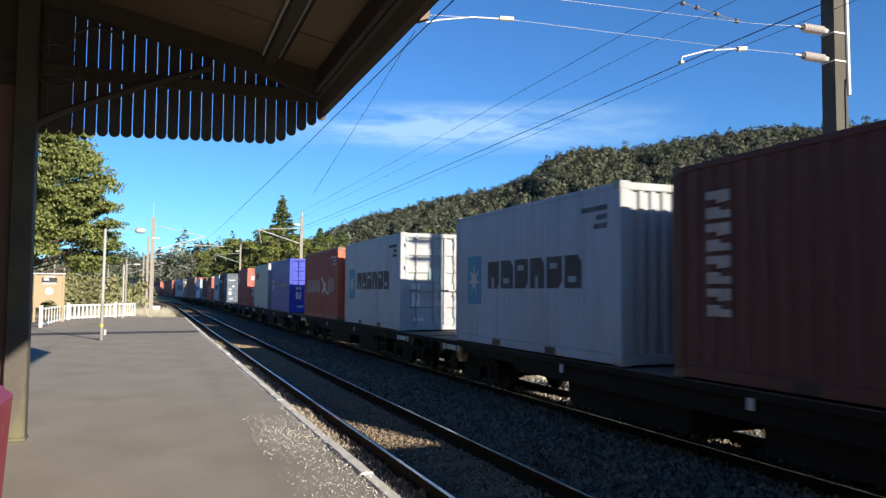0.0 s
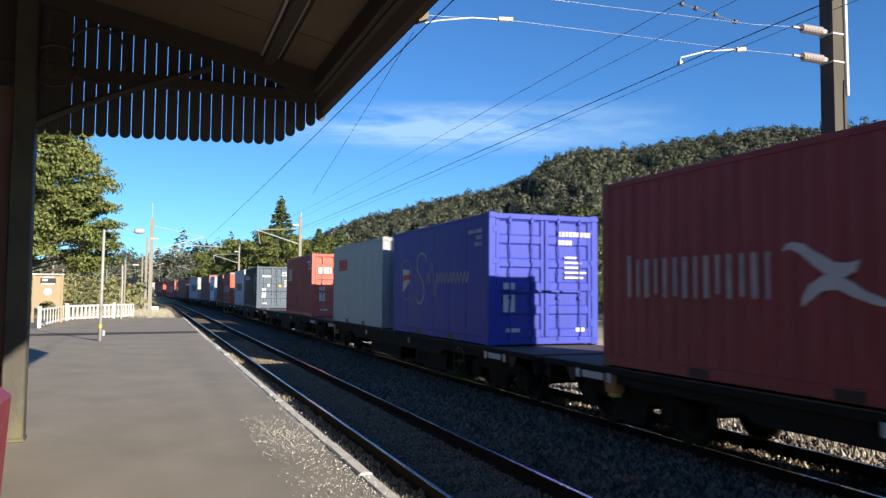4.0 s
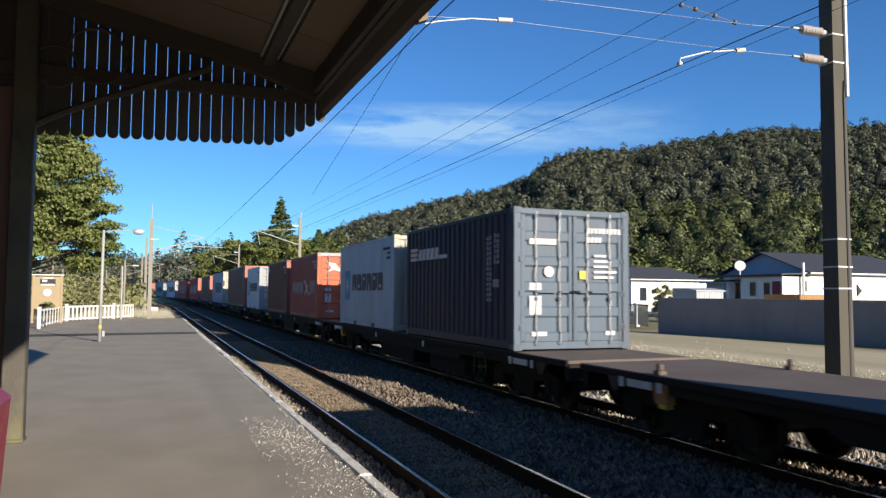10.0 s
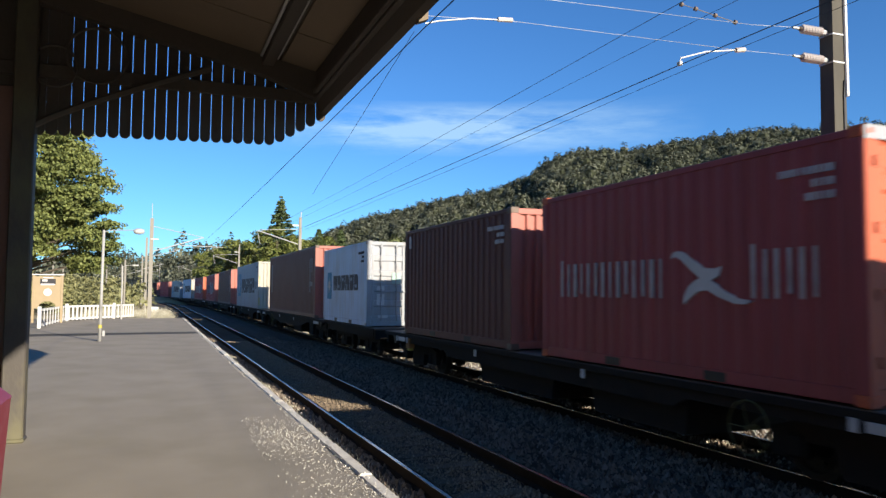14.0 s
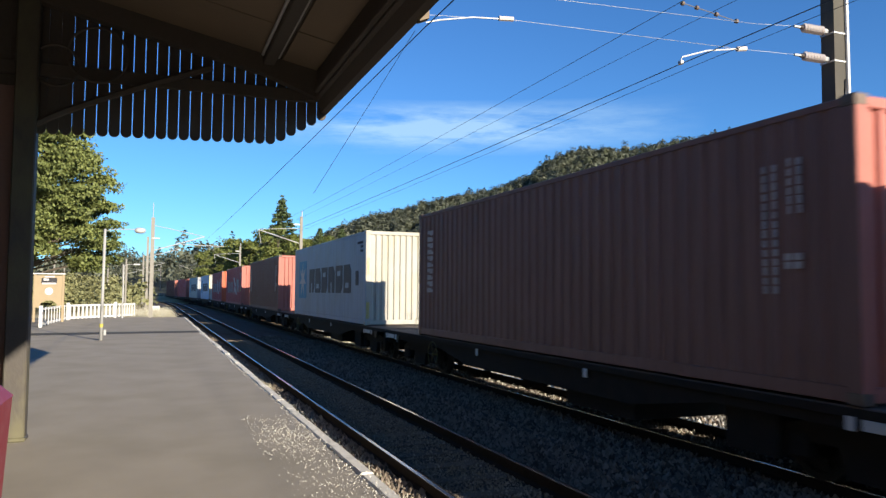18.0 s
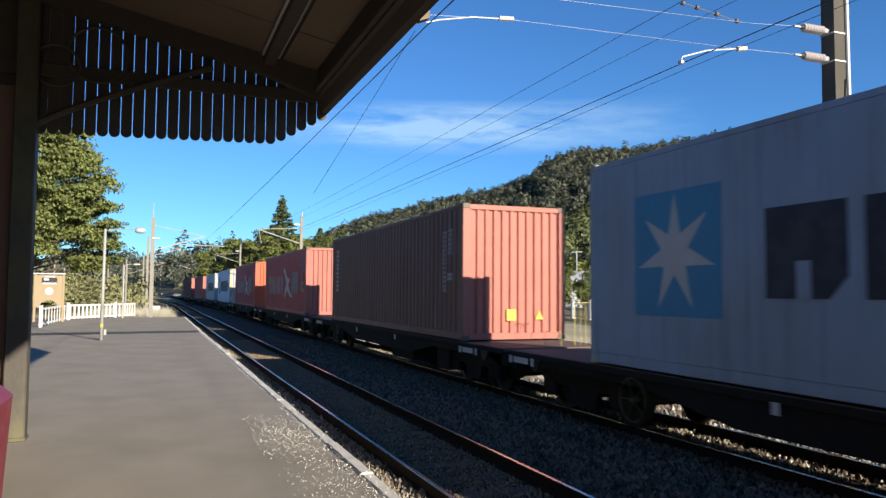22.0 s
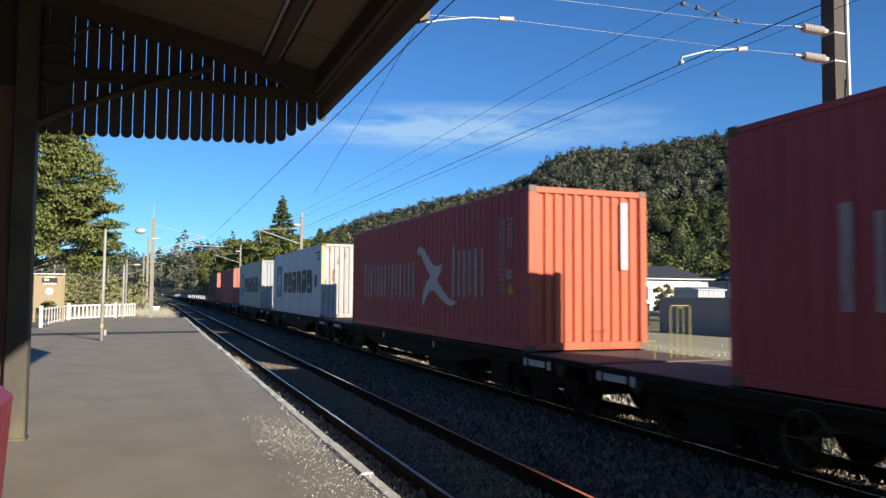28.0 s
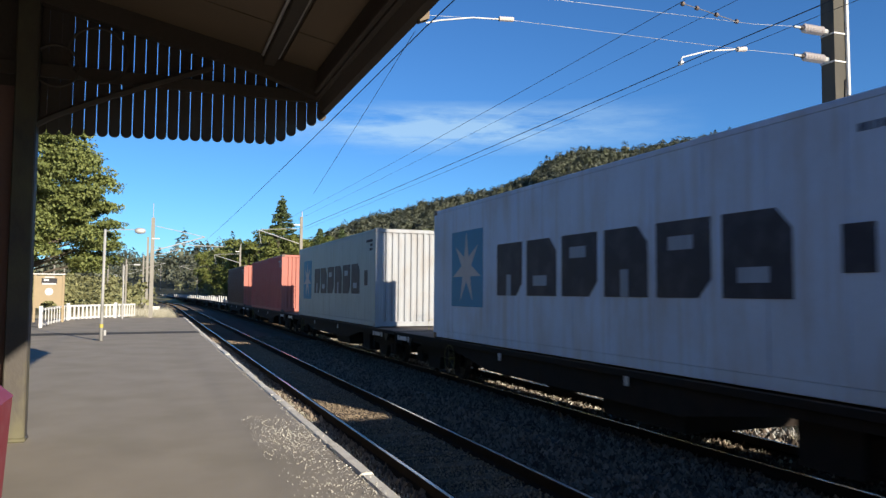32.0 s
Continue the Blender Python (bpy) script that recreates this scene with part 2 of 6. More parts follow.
    def prism(self, outline, axis, lo, hi):
        """A flat outline of (u, v), swept along an axis (0, 1, 2) from lo to hi."""
        n = len(outline)

        def at(u, v, w):
            p = [u, v]
            p.insert(axis, w)
            return p
        p = [at(u, v, lo) for u, v in outline] + [at(u, v, hi) for u, v in outline]
        f = [(i, (i + 1) % n, n + (i + 1) % n, n + i) for i in range(n)]
        return self.add(p, f + [tuple(range(n))[::-1], tuple(range(n, 2 * n))])

    def mesh(self, name, mat, smooth=False):
        me = bpy.data.meshes.new(name)
        me.from_pydata(self.v, [], self.f)
        me.materials.append(mat)
        bm = bmesh.new()
        bm.from_mesh(me)
        bmesh.ops.recalc_face_normals(bm, faces=bm.faces)
        bm.to_mesh(me)
        bm.free()
        if smooth:
            me.polygons.foreach_set("use_smooth", [True] * len(me.polygons))
        return me


def part(name, form, mat, parent, label="", smooth=False, at=None):
    """One mesh object under a thing or a part; form may be a mesh that is shared."""
    me = form if isinstance(form, bpy.types.Mesh) else form.mesh(name, mat, smooth)
    ob = new(name, me)
    ob.parent = parent
    if at is not None:
        ob.matrix_basis = at
    if label:
        ob["label"] = label
    return ob


def thing(name, at, label, category, group="", kind=""):
    """An empty at a thing's base, which parents its parts."""
    ob = new(name)
    ob.empty_display_size = 0.2
    ob.matrix_basis = at
    return tagged(ob, label, category, group, kind)


def solid(name, form, mat, label, category="", group="", kind="", at=None, smooth=False):
    """A thing, or a piece of the setting, that is one mesh."""
    ob = new(name, form.mesh(name, mat, smooth) if isinstance(form, Form) else form)
    if at is not None:
        ob.matrix_basis = at
    return tagged(ob, label, category, group, kind)


def on_line(u, off=0.0):
    """The point of a track's line at length u, off metres to its right, and the heading in radians."""
    if u <= BEND_Y:
        return off, u, 0.0
    a = (u - BEND_Y) / BEND_R
    r = BEND_R + off
    return -BEND_R + r * math.cos(a), BEND_Y + r * math.sin(a), a


def swept(form, section, u0, u1, step=4.0):
    """Sweeps a closed outline of (offset, z) along the line of the tracks."""
    us = [u0 + (u1 - u0) * i / max(1, round((u1 - u0) / step)) for i in range(max(1, round((u1 - u0) / step)) + 1)]
    n, verts, faces = len(section), [], []
    for u in us:
        for off, z in section:
            x, y, _ = on_line(u, off)
            verts.append((x, y, z))
    for i in range(len(us) - 1):
        for k in range(n):
            a, b = i * n + k, i * n + (k + 1) % n
            faces.append((a, b, b + n, a + n))
    faces += [tuple(range(n))[::-1], tuple(range(len(verts) - n, len(verts)))]
    return form.add(verts, faces)


def clumps(centres, radii, size, per, seed, squash=1.0, inner=0.55, cone=0.0, jitter=0.75):
    """Leaves in crowns: bent four-cornered clumps scattered in the outer part of each ball, as one mesh's arrays."""
    rng = np.random.default_rng(seed)
    c, r = np.repeat(np.asarray(centres, float), per, 0), np.repeat(np.asarray(radii, float), per)
    n = len(c)
    d = rng.normal(size=(n, 3))
    d /= np.linalg.norm(d, axis=1)[:, None]
    d[:, 2] = np.where(d[:, 2] < -0.35, -d[:, 2], d[:, 2])
    lump = 1.0 + 0.22 * np.sin(d[:, 0] * 5 + c[:, 0]) * np.sin(d[:, 1] * 5 + c[:, 1]) + 0.15 * np.sin(d[:, 2] * 7 + c[:, 0])
    at = c + d * (r * lump * (inner + (1 - inner) * rng.random(n) ** 0.5))[:, None] * np.array([1, 1, squash])
    if cone:
        taper = 1.0 - np.repeat(rng.random(len(radii)), per) * cone * (d[:, 2] + 0.35)
        at[:, :2] = c[:, :2] + (at[:, :2] - c[:, :2]) * np.clip(taper, 0.1, 1.2)[:, None]
    nn = d + jitter * rng.normal(size=(n, 3)) + np.array([0, 0, 0.25])
    nn /= np.linalg.norm(nn, axis=1)[:, None]
    u = np.cross(nn, rng.normal(size=(n, 3)))
    u /= np.linalg.norm(u, axis=1)[:, None]
    w = np.cross(nn, u)
    s = (np.asarray(size) if np.ndim(size) == 0 else np.repeat(size, per)) * (0.6 + 0.8 * rng.random(n))
    s = s[:, None]
    v = np.stack([at - u * s - w * s * 0.35, at + w * s * 0.55 - u * s * 0.25, at + u * s + w * s * 0.25, at - w * s * 0.6 + u * s * 0.3], 1)
    v += nn[:, None, :] * (s * 0.25)[:, None, :] * np.array([-1, 0.6, -1, 0.4])[None, :, None]
    return v.reshape(-1, 3)


def clump_mesh(name, v, mat):
    v = np.ascontiguousarray(v, dtype=np.float32)
    n = len(v) // 4
    me = bpy.data.meshes.new(name)
    me.vertices.add(len(v))
    me.vertices.foreach_set("co", v.ravel())
    me.loops.add(len(v))
    me.loops.foreach_set("vertex_index", np.arange(len(v), dtype=np.int32))
    me.polygons.add(n)
    me.polygons.foreach_set("loop_start", np.arange(0, len(v), 4, dtype=np.int32))
    me.polygons.foreach_set("loop_total", np.full(n, 4, dtype=np.int32))
    me.materials.append(mat)
    me.update(calc_edges=True)
    me.validate()
    return me


# ---- ground, hill and forest ----
HILL_DEG = (-12, -7.6, -2.4, 1, 3, 5.3, 11, 14, 17.4, 20.7, 23.9, 27.4, 29.5, 31.6, 35, 40, 43, 52, 75, 110)
HILL_TAN = (0.01, 0.014, 0.029, 0.032, 0.036, 0.044, 0.062, 0.088, 0.105, 0.12, 0.13, 0.149, 0.174, 0.186, 0.183, 0.194, 0.199, 0.194, 0.16, 0.04)
RIDGE_R = 380.0


def hill(x, y):
    """Height of the land above the yard."""
    deg, r = np.degrees(np.arctan2(x, y)), np.hypot(x, y)
    top = np.maximum(np.interp(deg, HILL_DEG, HILL_TAN, left=0.02, right=0.02) * RIDGE_R - 2.7, 0.5)
    k = np.clip((r - 105) / (RIDGE_R - 105), 0, 1)
    up = top * (0.35 * k + 0.65 * k * k * (3 - 2 * k))
    back = np.clip((r - RIDGE_R) / 500, 0, 1)
    return up * (1 - 0.9 * back)


def build_ground():
    xs = np.unique(np.concatenate([[-3000, -1500, -900], np.linspace(-600, -60, 28), [-40, -25, -12, -6, -3, 1.2, 8.9, 9.6, 12, 18, 26], np.linspace(34, 700, 84), [900, 1500, 3000]]))
    ys = np.unique(np.concatenate([[-3000, -1500, -700], np.linspace(-400, 0, 12), np.linspace(10, 700, 80), [900, 1500, 3000]]))
    X, Y = np.meshgrid(xs, ys)
    Z = np.where((X > -3.5) & (X < 9.2), -0.9, LOT_Z) + np.where((X > 24) | (Y > 130), hill(X, Y), 0)
    v = np.stack([X, Y, Z], -1).reshape(-1, 3).tolist()
    nx = len(xs)
    f = [(j * nx + i, j * nx + i + 1, (j + 1) * nx + i + 1, (j + 1) * nx + i) for j in range(len(ys) - 1) for i in range(nx - 1)]
    land = solid("ground", Form().add(v, f), GRASS, "dry grass and earth around the railway", "ground", kind="structure")
    land.data.materials.append(FLOOR_AND_SHADE)
    # land under the woods darkened, for shaded gaps between crowns
    for poly in land.data.polygons:
        if poly.center.z > LOT_Z + 0.8 or (poly.center.x > 55 and poly.center.y > 60):
            poly.material_index = 1
    yard = Form().prism([(9.4, -30), (24.6, -30), (22.9, 36), (27.0, 62), (27.5, 140), (9.4, 140)], 2, LOT_Z - 0.06, LOT_Z + 0.01)
    solid("yard", yard, YARD, "pale gravel yard beside the tracks", "yard", kind="structure")


def forest(name, deg0, deg1, r0, r1, gap, radius, per, mat, label, seed, tall=1.25, leaf=0.17, clear=13.0, inner=0.72, jitter=0.38, cone=0.6):
    """Woods as one mass of crowns over the land."""
    rng = np.random.default_rng(seed)
    n = int(radians(deg1 - deg0) * (r1 * r1 - r0 * r0) / 2 / gap ** 2)
    deg = deg0 + (deg1 - deg0) * rng.random(n)
    r = np.sqrt(r0 * r0 + (r1 * r1 - r0 * r0) * rng.random(n))
    x, y = r * np.sin(np.radians(deg)), r * np.cos(np.radians(deg))
    bend = np.where(y > BEND_Y, -(y - BEND_Y) ** 2 / (2 * BEND_R), 0)
    keep = (np.abs(x - 5 - bend) > clear)
    x, y = x[keep], y[keep]
    rad = radius * (0.5 + 0.6 * rng.random(len(x)) + 0.45 * (rng.random(len(x)) > 0.9))
    z = LOT_Z + hill(x, y) + rad * tall * 0.5
    solid(name, clump_mesh(name, clumps(np.stack([x, y, z], 1), rad, rad * leaf, per, seed + 1, tall, inner, cone, jitter), mat), mat, label, "forest", kind="stuff")


def crowns(name, deg0, deg1, r0, r1, gap, radius, per, leaf, mat, label, seed, clear=13.0):
    """Woods of single crowns of uneven height, rounded or pointed, made of leaf clumps round a dark heart for inner
    shade.
    """
    rng = np.random.default_rng(seed)
    n = int(radians(deg1 - deg0) * (r1 * r1 - r0 * r0) / 2 / gap ** 2)
    deg = deg0 + (deg1 - deg0) * rng.random(n)
    r = np.sqrt(r0 * r0 + (r1 * r1 - r0 * r0) * rng.random(n))
    x, y = r * np.sin(np.radians(deg)), r * np.cos(np.radians(deg))
    bend = np.where(y > BEND_Y, -(y - BEND_Y) ** 2 / (2 * BEND_R), 0)
    keep = np.abs(x - 5 - bend) > clear
    x, y = x[keep], y[keep]
    n = len(x)
    rad = radius * (0.55 + 0.6 * rng.random(n) + 0.4 * (rng.random(n) > 0.92))
    z = LOT_Z + hill(x, y) + rad * 0.5 + radius * 1.1 * rng.random(n) ** 2
    v = clumps(np.stack([x, y, z], 1), rad, rad * leaf, per, seed + 1, 1.3, 0.9, 0.45, 0.2)
    solid(name, clump_mesh(name, v, mat), mat, label, "forest", kind="stuff")
    # dark solid cores, added as the shade within each crown
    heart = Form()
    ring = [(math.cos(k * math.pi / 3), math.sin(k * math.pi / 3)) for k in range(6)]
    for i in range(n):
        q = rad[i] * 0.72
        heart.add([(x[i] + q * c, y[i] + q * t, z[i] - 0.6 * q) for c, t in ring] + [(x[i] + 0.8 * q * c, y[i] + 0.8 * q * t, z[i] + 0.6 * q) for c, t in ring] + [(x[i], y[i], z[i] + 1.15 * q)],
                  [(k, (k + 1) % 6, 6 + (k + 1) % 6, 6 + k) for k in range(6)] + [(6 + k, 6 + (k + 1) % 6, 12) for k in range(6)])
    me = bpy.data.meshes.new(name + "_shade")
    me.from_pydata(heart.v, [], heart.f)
    me.materials.append(FLOOR_AND_SHADE)
    solid(name + "_shade", me, FLOOR_AND_SHADE, label + ", dark core for inner shade", "forest", kind="stuff")


build_ground()
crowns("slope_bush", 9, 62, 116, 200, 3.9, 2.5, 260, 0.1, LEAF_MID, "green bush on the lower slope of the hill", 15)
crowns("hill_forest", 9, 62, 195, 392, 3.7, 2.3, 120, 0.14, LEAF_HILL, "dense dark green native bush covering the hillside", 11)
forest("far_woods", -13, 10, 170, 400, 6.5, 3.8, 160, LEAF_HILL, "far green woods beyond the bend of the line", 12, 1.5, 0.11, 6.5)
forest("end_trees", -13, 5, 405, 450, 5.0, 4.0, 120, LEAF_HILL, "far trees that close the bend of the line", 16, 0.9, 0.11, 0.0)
forest("lower_bush", 12.5, 55, 88, 122, 5.2, 2.9, 330, LEAF_BRIGHT, "sunlit green bush at the foot of the hill", 13, 1.3, leaf=0.085)


# ---- platform and tracks ----
TAR = material("tar patch", (0.056, 0.0528, 0.048), 0.85, 0, 1.5, 0.3, 0.3, 60)


def build_platform():
    solid("platform", Form().box(-30, -25, -0.64, EDGE_X - 0.112, 41.6, 0), ASPHALT, "worn grey asphalt station platform", "platform", kind="structure")
    wall = thing("platform_edge", pose(0, 0, 0), "pale worn concrete coping along the platform edge", "kerb", kind="structure")
    rng = random.Random(4)
    y = -6.0
    while y < 41.4:
        n = rng.uniform(0.5, 1.3)
        part("coping", Form().bevel_box(EDGE_X - 0.11, y + 0.002, -0.2, EDGE_X + rng.uniform(-0.018, 0.01), min(y + n, 41.6) - 0.002, 0.012 + rng.uniform(-0.003, 0.012), 0.014), KERB, wall)
        y += n
    part("face", Form().box(EDGE_X - 0.06, -25, -0.64, EDGE_X - 0.03, 41.6, -0.2), KERB, wall, "stained concrete platform wall")
    bank = Form().prism([(41.6, -0.64), (66, -0.64), (58, -0.25), (41.6, -0.02)], 0, -7.0, 1.25)
    solid("bank", bank, YARD, "bank of dry grass past the platform end", "bank", kind="structure")
    solid("platform_patch", Form().prism([(-5.2, 25.4), (EDGE_X - 0.113, 26.3), (EDGE_X - 0.113, 27.5), (-5.2, 26.8)], 2, -0.01, 0.004), TAR, "dark resealed strip across the asphalt", "patch", kind="structure")


def build_track(name, centre, first, last, label, drop=0.0):
    root = thing(name, pose(0, 0, drop), label, "railway track", kind="structure")
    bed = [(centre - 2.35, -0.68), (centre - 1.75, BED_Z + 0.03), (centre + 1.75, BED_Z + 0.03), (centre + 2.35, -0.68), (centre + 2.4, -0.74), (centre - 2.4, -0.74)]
    part("ballast_bed", swept(Form(), bed, first, last, 6), SHADED_BED, root, "crushed stone ballast bed, darkened as shade between stones")
    for side in (-1, 1):
        o = centre + side * 0.5685
        part("rail", swept(Form(), [(o - 0.06, RAIL_Z - 0.14), (o + 0.06, RAIL_Z - 0.14), (o + 0.06, RAIL_Z - 0.125), (o + 0.01, RAIL_Z - 0.11), (o + 0.01, RAIL_Z - 0.04),
                                    (o + 0.033, RAIL_Z - 0.03), (o + 0.033, RAIL_Z - 0.004), (o - 0.033, RAIL_Z - 0.004), (o - 0.033, RAIL_Z - 0.03), (o - 0.01, RAIL_Z - 0.04),
                                    (o - 0.01, RAIL_Z - 0.11), (o - 0.06, RAIL_Z - 0.125)], first, last, 5), RAIL, root)
        part("rail_head", swept(Form(), [(o - 0.027, RAIL_Z - 0.006), (o + 0.012, RAIL_Z - 0.006), (o + 0.011, RAIL_Z), (o - 0.026, RAIL_Z)], first, last, 5), RAIL_TOP, root, "bright worn rail head")
    me = Form().bevel_box(-1.05, -0.11, -0.12, 1.05, 0.11, 0.0, 0.012).mesh("sleeper", SLEEPER)
    u, rng = 1.0, random.Random(name)
    while u < 130:
        x, y, a = on_line(u, centre)
        part("sleeper", me, SLEEPER, root, at=pose(x + rng.uniform(-0.03, 0.03), y + rng.uniform(-0.02, 0.02), RAIL_Z - 0.141, 0, 0, math.degrees(a) + rng.uniform(-1, 1)))
        u += 0.62


def scatter_stones(name, x0, x1, y0, y1, z, n, size, label, seed, mat=STONE, patchy=False):
    """Loose angular stones, as one mass."""
    rng = np.random.default_rng(seed)
    base = np.array([(1, 0.2, -0.3), (-0.5, 0.9, -0.3), (-0.6, -0.8, -0.3), (0.1, 0.0, 1.15), (0.7, 0.7, 0.3)])
    p = np.stack([x0 + (x1 - x0) * rng.random(n), y0 + (y1 - y0) * rng.random(n), np.full(n, z) + rng.normal(size=n) * 0.012], 1)
    if patchy:
        wave = 0.5 * np.sin(p[:, 0] * 3.1 + 1.3 * np.sin(p[:, 1] * 1.3)) + 0.5 * np.sin(p[:, 1] * 2.7 + 2.0 * np.sin(p[:, 0] * 2.0)) + 0.4 * np.sin(p[:, 0] * 13 + p[:, 1] * 9)
        rim = np.minimum((p[:, 0] - x0) / (x1 - x0), np.minimum(p[:, 1] - y0, y1 - p[:, 1]) / (y1 - y0) * 2)
        p = p[wave + 3.0 * np.minimum(rim, 0.6) + 1.2 * rng.normal(size=n) > 1.7]
        n = len(p)
    s = size * (0.5 + rng.random(n) ** 2)
    a = rng.random(n) * 6.28
    b = base[None] * (0.7 + 0.6 * rng.random((n, 5, 1)))
    v = np.stack([b[..., 0] * np.cos(a)[:, None] - b[..., 1] * np.sin(a)[:, None], b[..., 0] * np.sin(a)[:, None] + b[..., 1] * np.cos(a)[:, None], b[..., 2]], -1)
    v = p[:, None] + v * s[:, None, None]
    f0 = [(0, 4, 3), (4, 1, 3), (1, 2, 3), (2, 0, 3), (0, 1, 4), (0, 2, 1)]
    faces = [tuple(5 * i + k for k in q) for i in range(n) for q in f0]
    me = bpy.data.meshes.new(name)
    me.from_pydata(v.reshape(-1, 3).tolist(), [], faces)
    me.materials.append(mat)
    solid(name, me, mat, label, "stones", kind="stuff")


build_platform()
build_track("track_near", TRACK_A, -20, 420, "railway track with worn steel rails beside the platform")
build_track("track_far", TRACK_B, -60, 520, "railway track with steel rails under the train", RAIL_B - RAIL_Z)


# ---- the train ----
def paint(name, base, dirt=RUST, amount=0.25, scale=1.4, streak=None, streaks=0.35):
    runs = tuple(0.45 * c + 0.02 for c in base)
    return material(name, base, 0.5, 0.0, 1.1, 0.14, 0.06, 35, dirt, amount, scale, (1, 1, 0.6), spec=0.18, streak=runs if streak is None else streak, streak_amount=streaks)


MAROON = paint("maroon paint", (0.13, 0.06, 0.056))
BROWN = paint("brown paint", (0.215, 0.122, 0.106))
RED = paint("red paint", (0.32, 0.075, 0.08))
# next three: reds with the sunlight on container ends put into the colour
LIT_ORANGE = paint("sunlit orange red paint", (0.52, 0.13, 0.068))
LIT_SALMON = paint("sunlit salmon red paint", (0.5, 0.135, 0.1))
LIT_RED = paint("sunlit red paint", (0.42, 0.155, 0.12), streaks=0.2)
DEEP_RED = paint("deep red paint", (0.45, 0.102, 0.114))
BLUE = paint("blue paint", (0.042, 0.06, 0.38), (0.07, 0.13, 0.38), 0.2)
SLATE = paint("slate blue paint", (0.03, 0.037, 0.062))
# slate for doors only, lightened for the sun that falls on them
LIT_SLATE = paint("sunlit slate paint", (0.098, 0.13, 0.168))
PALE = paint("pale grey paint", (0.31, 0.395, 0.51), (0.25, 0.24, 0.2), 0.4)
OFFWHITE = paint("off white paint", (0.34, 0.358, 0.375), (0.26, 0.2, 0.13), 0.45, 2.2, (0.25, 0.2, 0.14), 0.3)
# paints of pale sides; the blue of skylit shade is put into both
STAINED = paint("shaded stained white paint", (0.54, 0.69, 0.88), (0.3, 0.2, 0.1), 0.35, 1.4, (0.28, 0.2, 0.1), 0.25)
BLUISH = paint("pale blue grey paint", (0.375, 0.475, 0.61), (0.22, 0.23, 0.2), 0.5, 1.1)
GREENISH = paint("grey green paint", (0.37, 0.475, 0.5), (0.3, 0.32, 0.28), 0.25)
RUSTY = material("white paint with rust blooms", (0.4, 0.405, 0.4), 0.55, 0, 1.1, 0.14, 0.06, 35, (0.25, 0.12, 0.035), 0.9, 5.0, (1, 1, 0.35), dirt_sharp=8.0, spec=0.18, streak=(0.3, 0.19, 0.07), streak_amount=0.7, dirt_from=0.58, streak_from=0.55)
CREAM = paint("cream paint", (0.42, 0.405, 0.35), (0.45, 0.36, 0.12), 0.4)
INK = material("dark blue lettering", (0.026, 0.032, 0.05), 0.6, 0, 4, 0.3, 0, 40, (0.2, 0.22, 0.24), 0.25, 3)
MARK = material("white marking", (0.544, 0.536, 0.528), 0.6, 0, 4, 0.15, 0, 40)
MARK_DULL = material("worn white marking", (0.42, 0.39, 0.38), 0.6, 0, 4, 0.3, 0, 40, (0.3, 0.1, 0.09), 0.4, 5)
MARK_BLUE = material("light blue marking", (0.06, 0.27, 0.46), 0.6, 0, 4, 0.1, 0, 40)
MARK_PALE = material("pale green sticker", (0.3, 0.42, 0.38), 0.6, 0, 4, 0.1, 0, 40)
YELLOWED = material("yellowed paint", (0.46, 0.38, 0.1), 0.6, 0, 5, 0.3, 0.05, 40, (0.4, 0.38, 0.34), 0.8, 6)
MARK_RED = material("red marking", (0.48, 0.048, 0.032), 0.6, 0, 4, 0.1, 0, 40)
MARK_YELLOW = material("yellow marking", (0.55, 0.43, 0.07), 0.6, 0, 4, 0.1, 0, 40)
CASTING = material("corner casting steel", (0.16, 0.128, 0.104), 0.6, 0.3, 6, 0.3, 0.1, 40, RUST, 0.5, 4)
ZINC = material("zinc bars", (0.3, 0.3, 0.3), 0.45, 0.4, 6, 0.2, 0.05, 40, RUST, 0.3, 4)
HALF = 1.219


def ribbed(length, pitch, depth):
    """Outline points (along, in) of a corrugated sheet."""
    n = max(2, round(length / pitch))
    p, out = length / n, []
    for i in range(n):
        a = i * p
        out += [(a, 0.0), (a + p * 0.36, 0.0), (a + p * 0.5, depth), (a + p * 0.86, depth)]
    return out + [(length, 0.0)]


def ribbed_sheet(pts, z0, z1, place):
    f = Form()
    v = [place(a, d, z) for z in (z0, z1) for a, d in pts]
    n = len(pts)
    return f.add(v, [(i, i + 1, n + i + 1, n + i) for i in range(n - 1)])


def star(cy, cz, r, inner, n):
    return [(cy + (r if i % 2 == 0 else inner) * math.sin(math.pi * i / n), cz + (r if i % 2 == 0 else inner) * math.cos(math.pi * i / n)) for i in range(2 * n)]


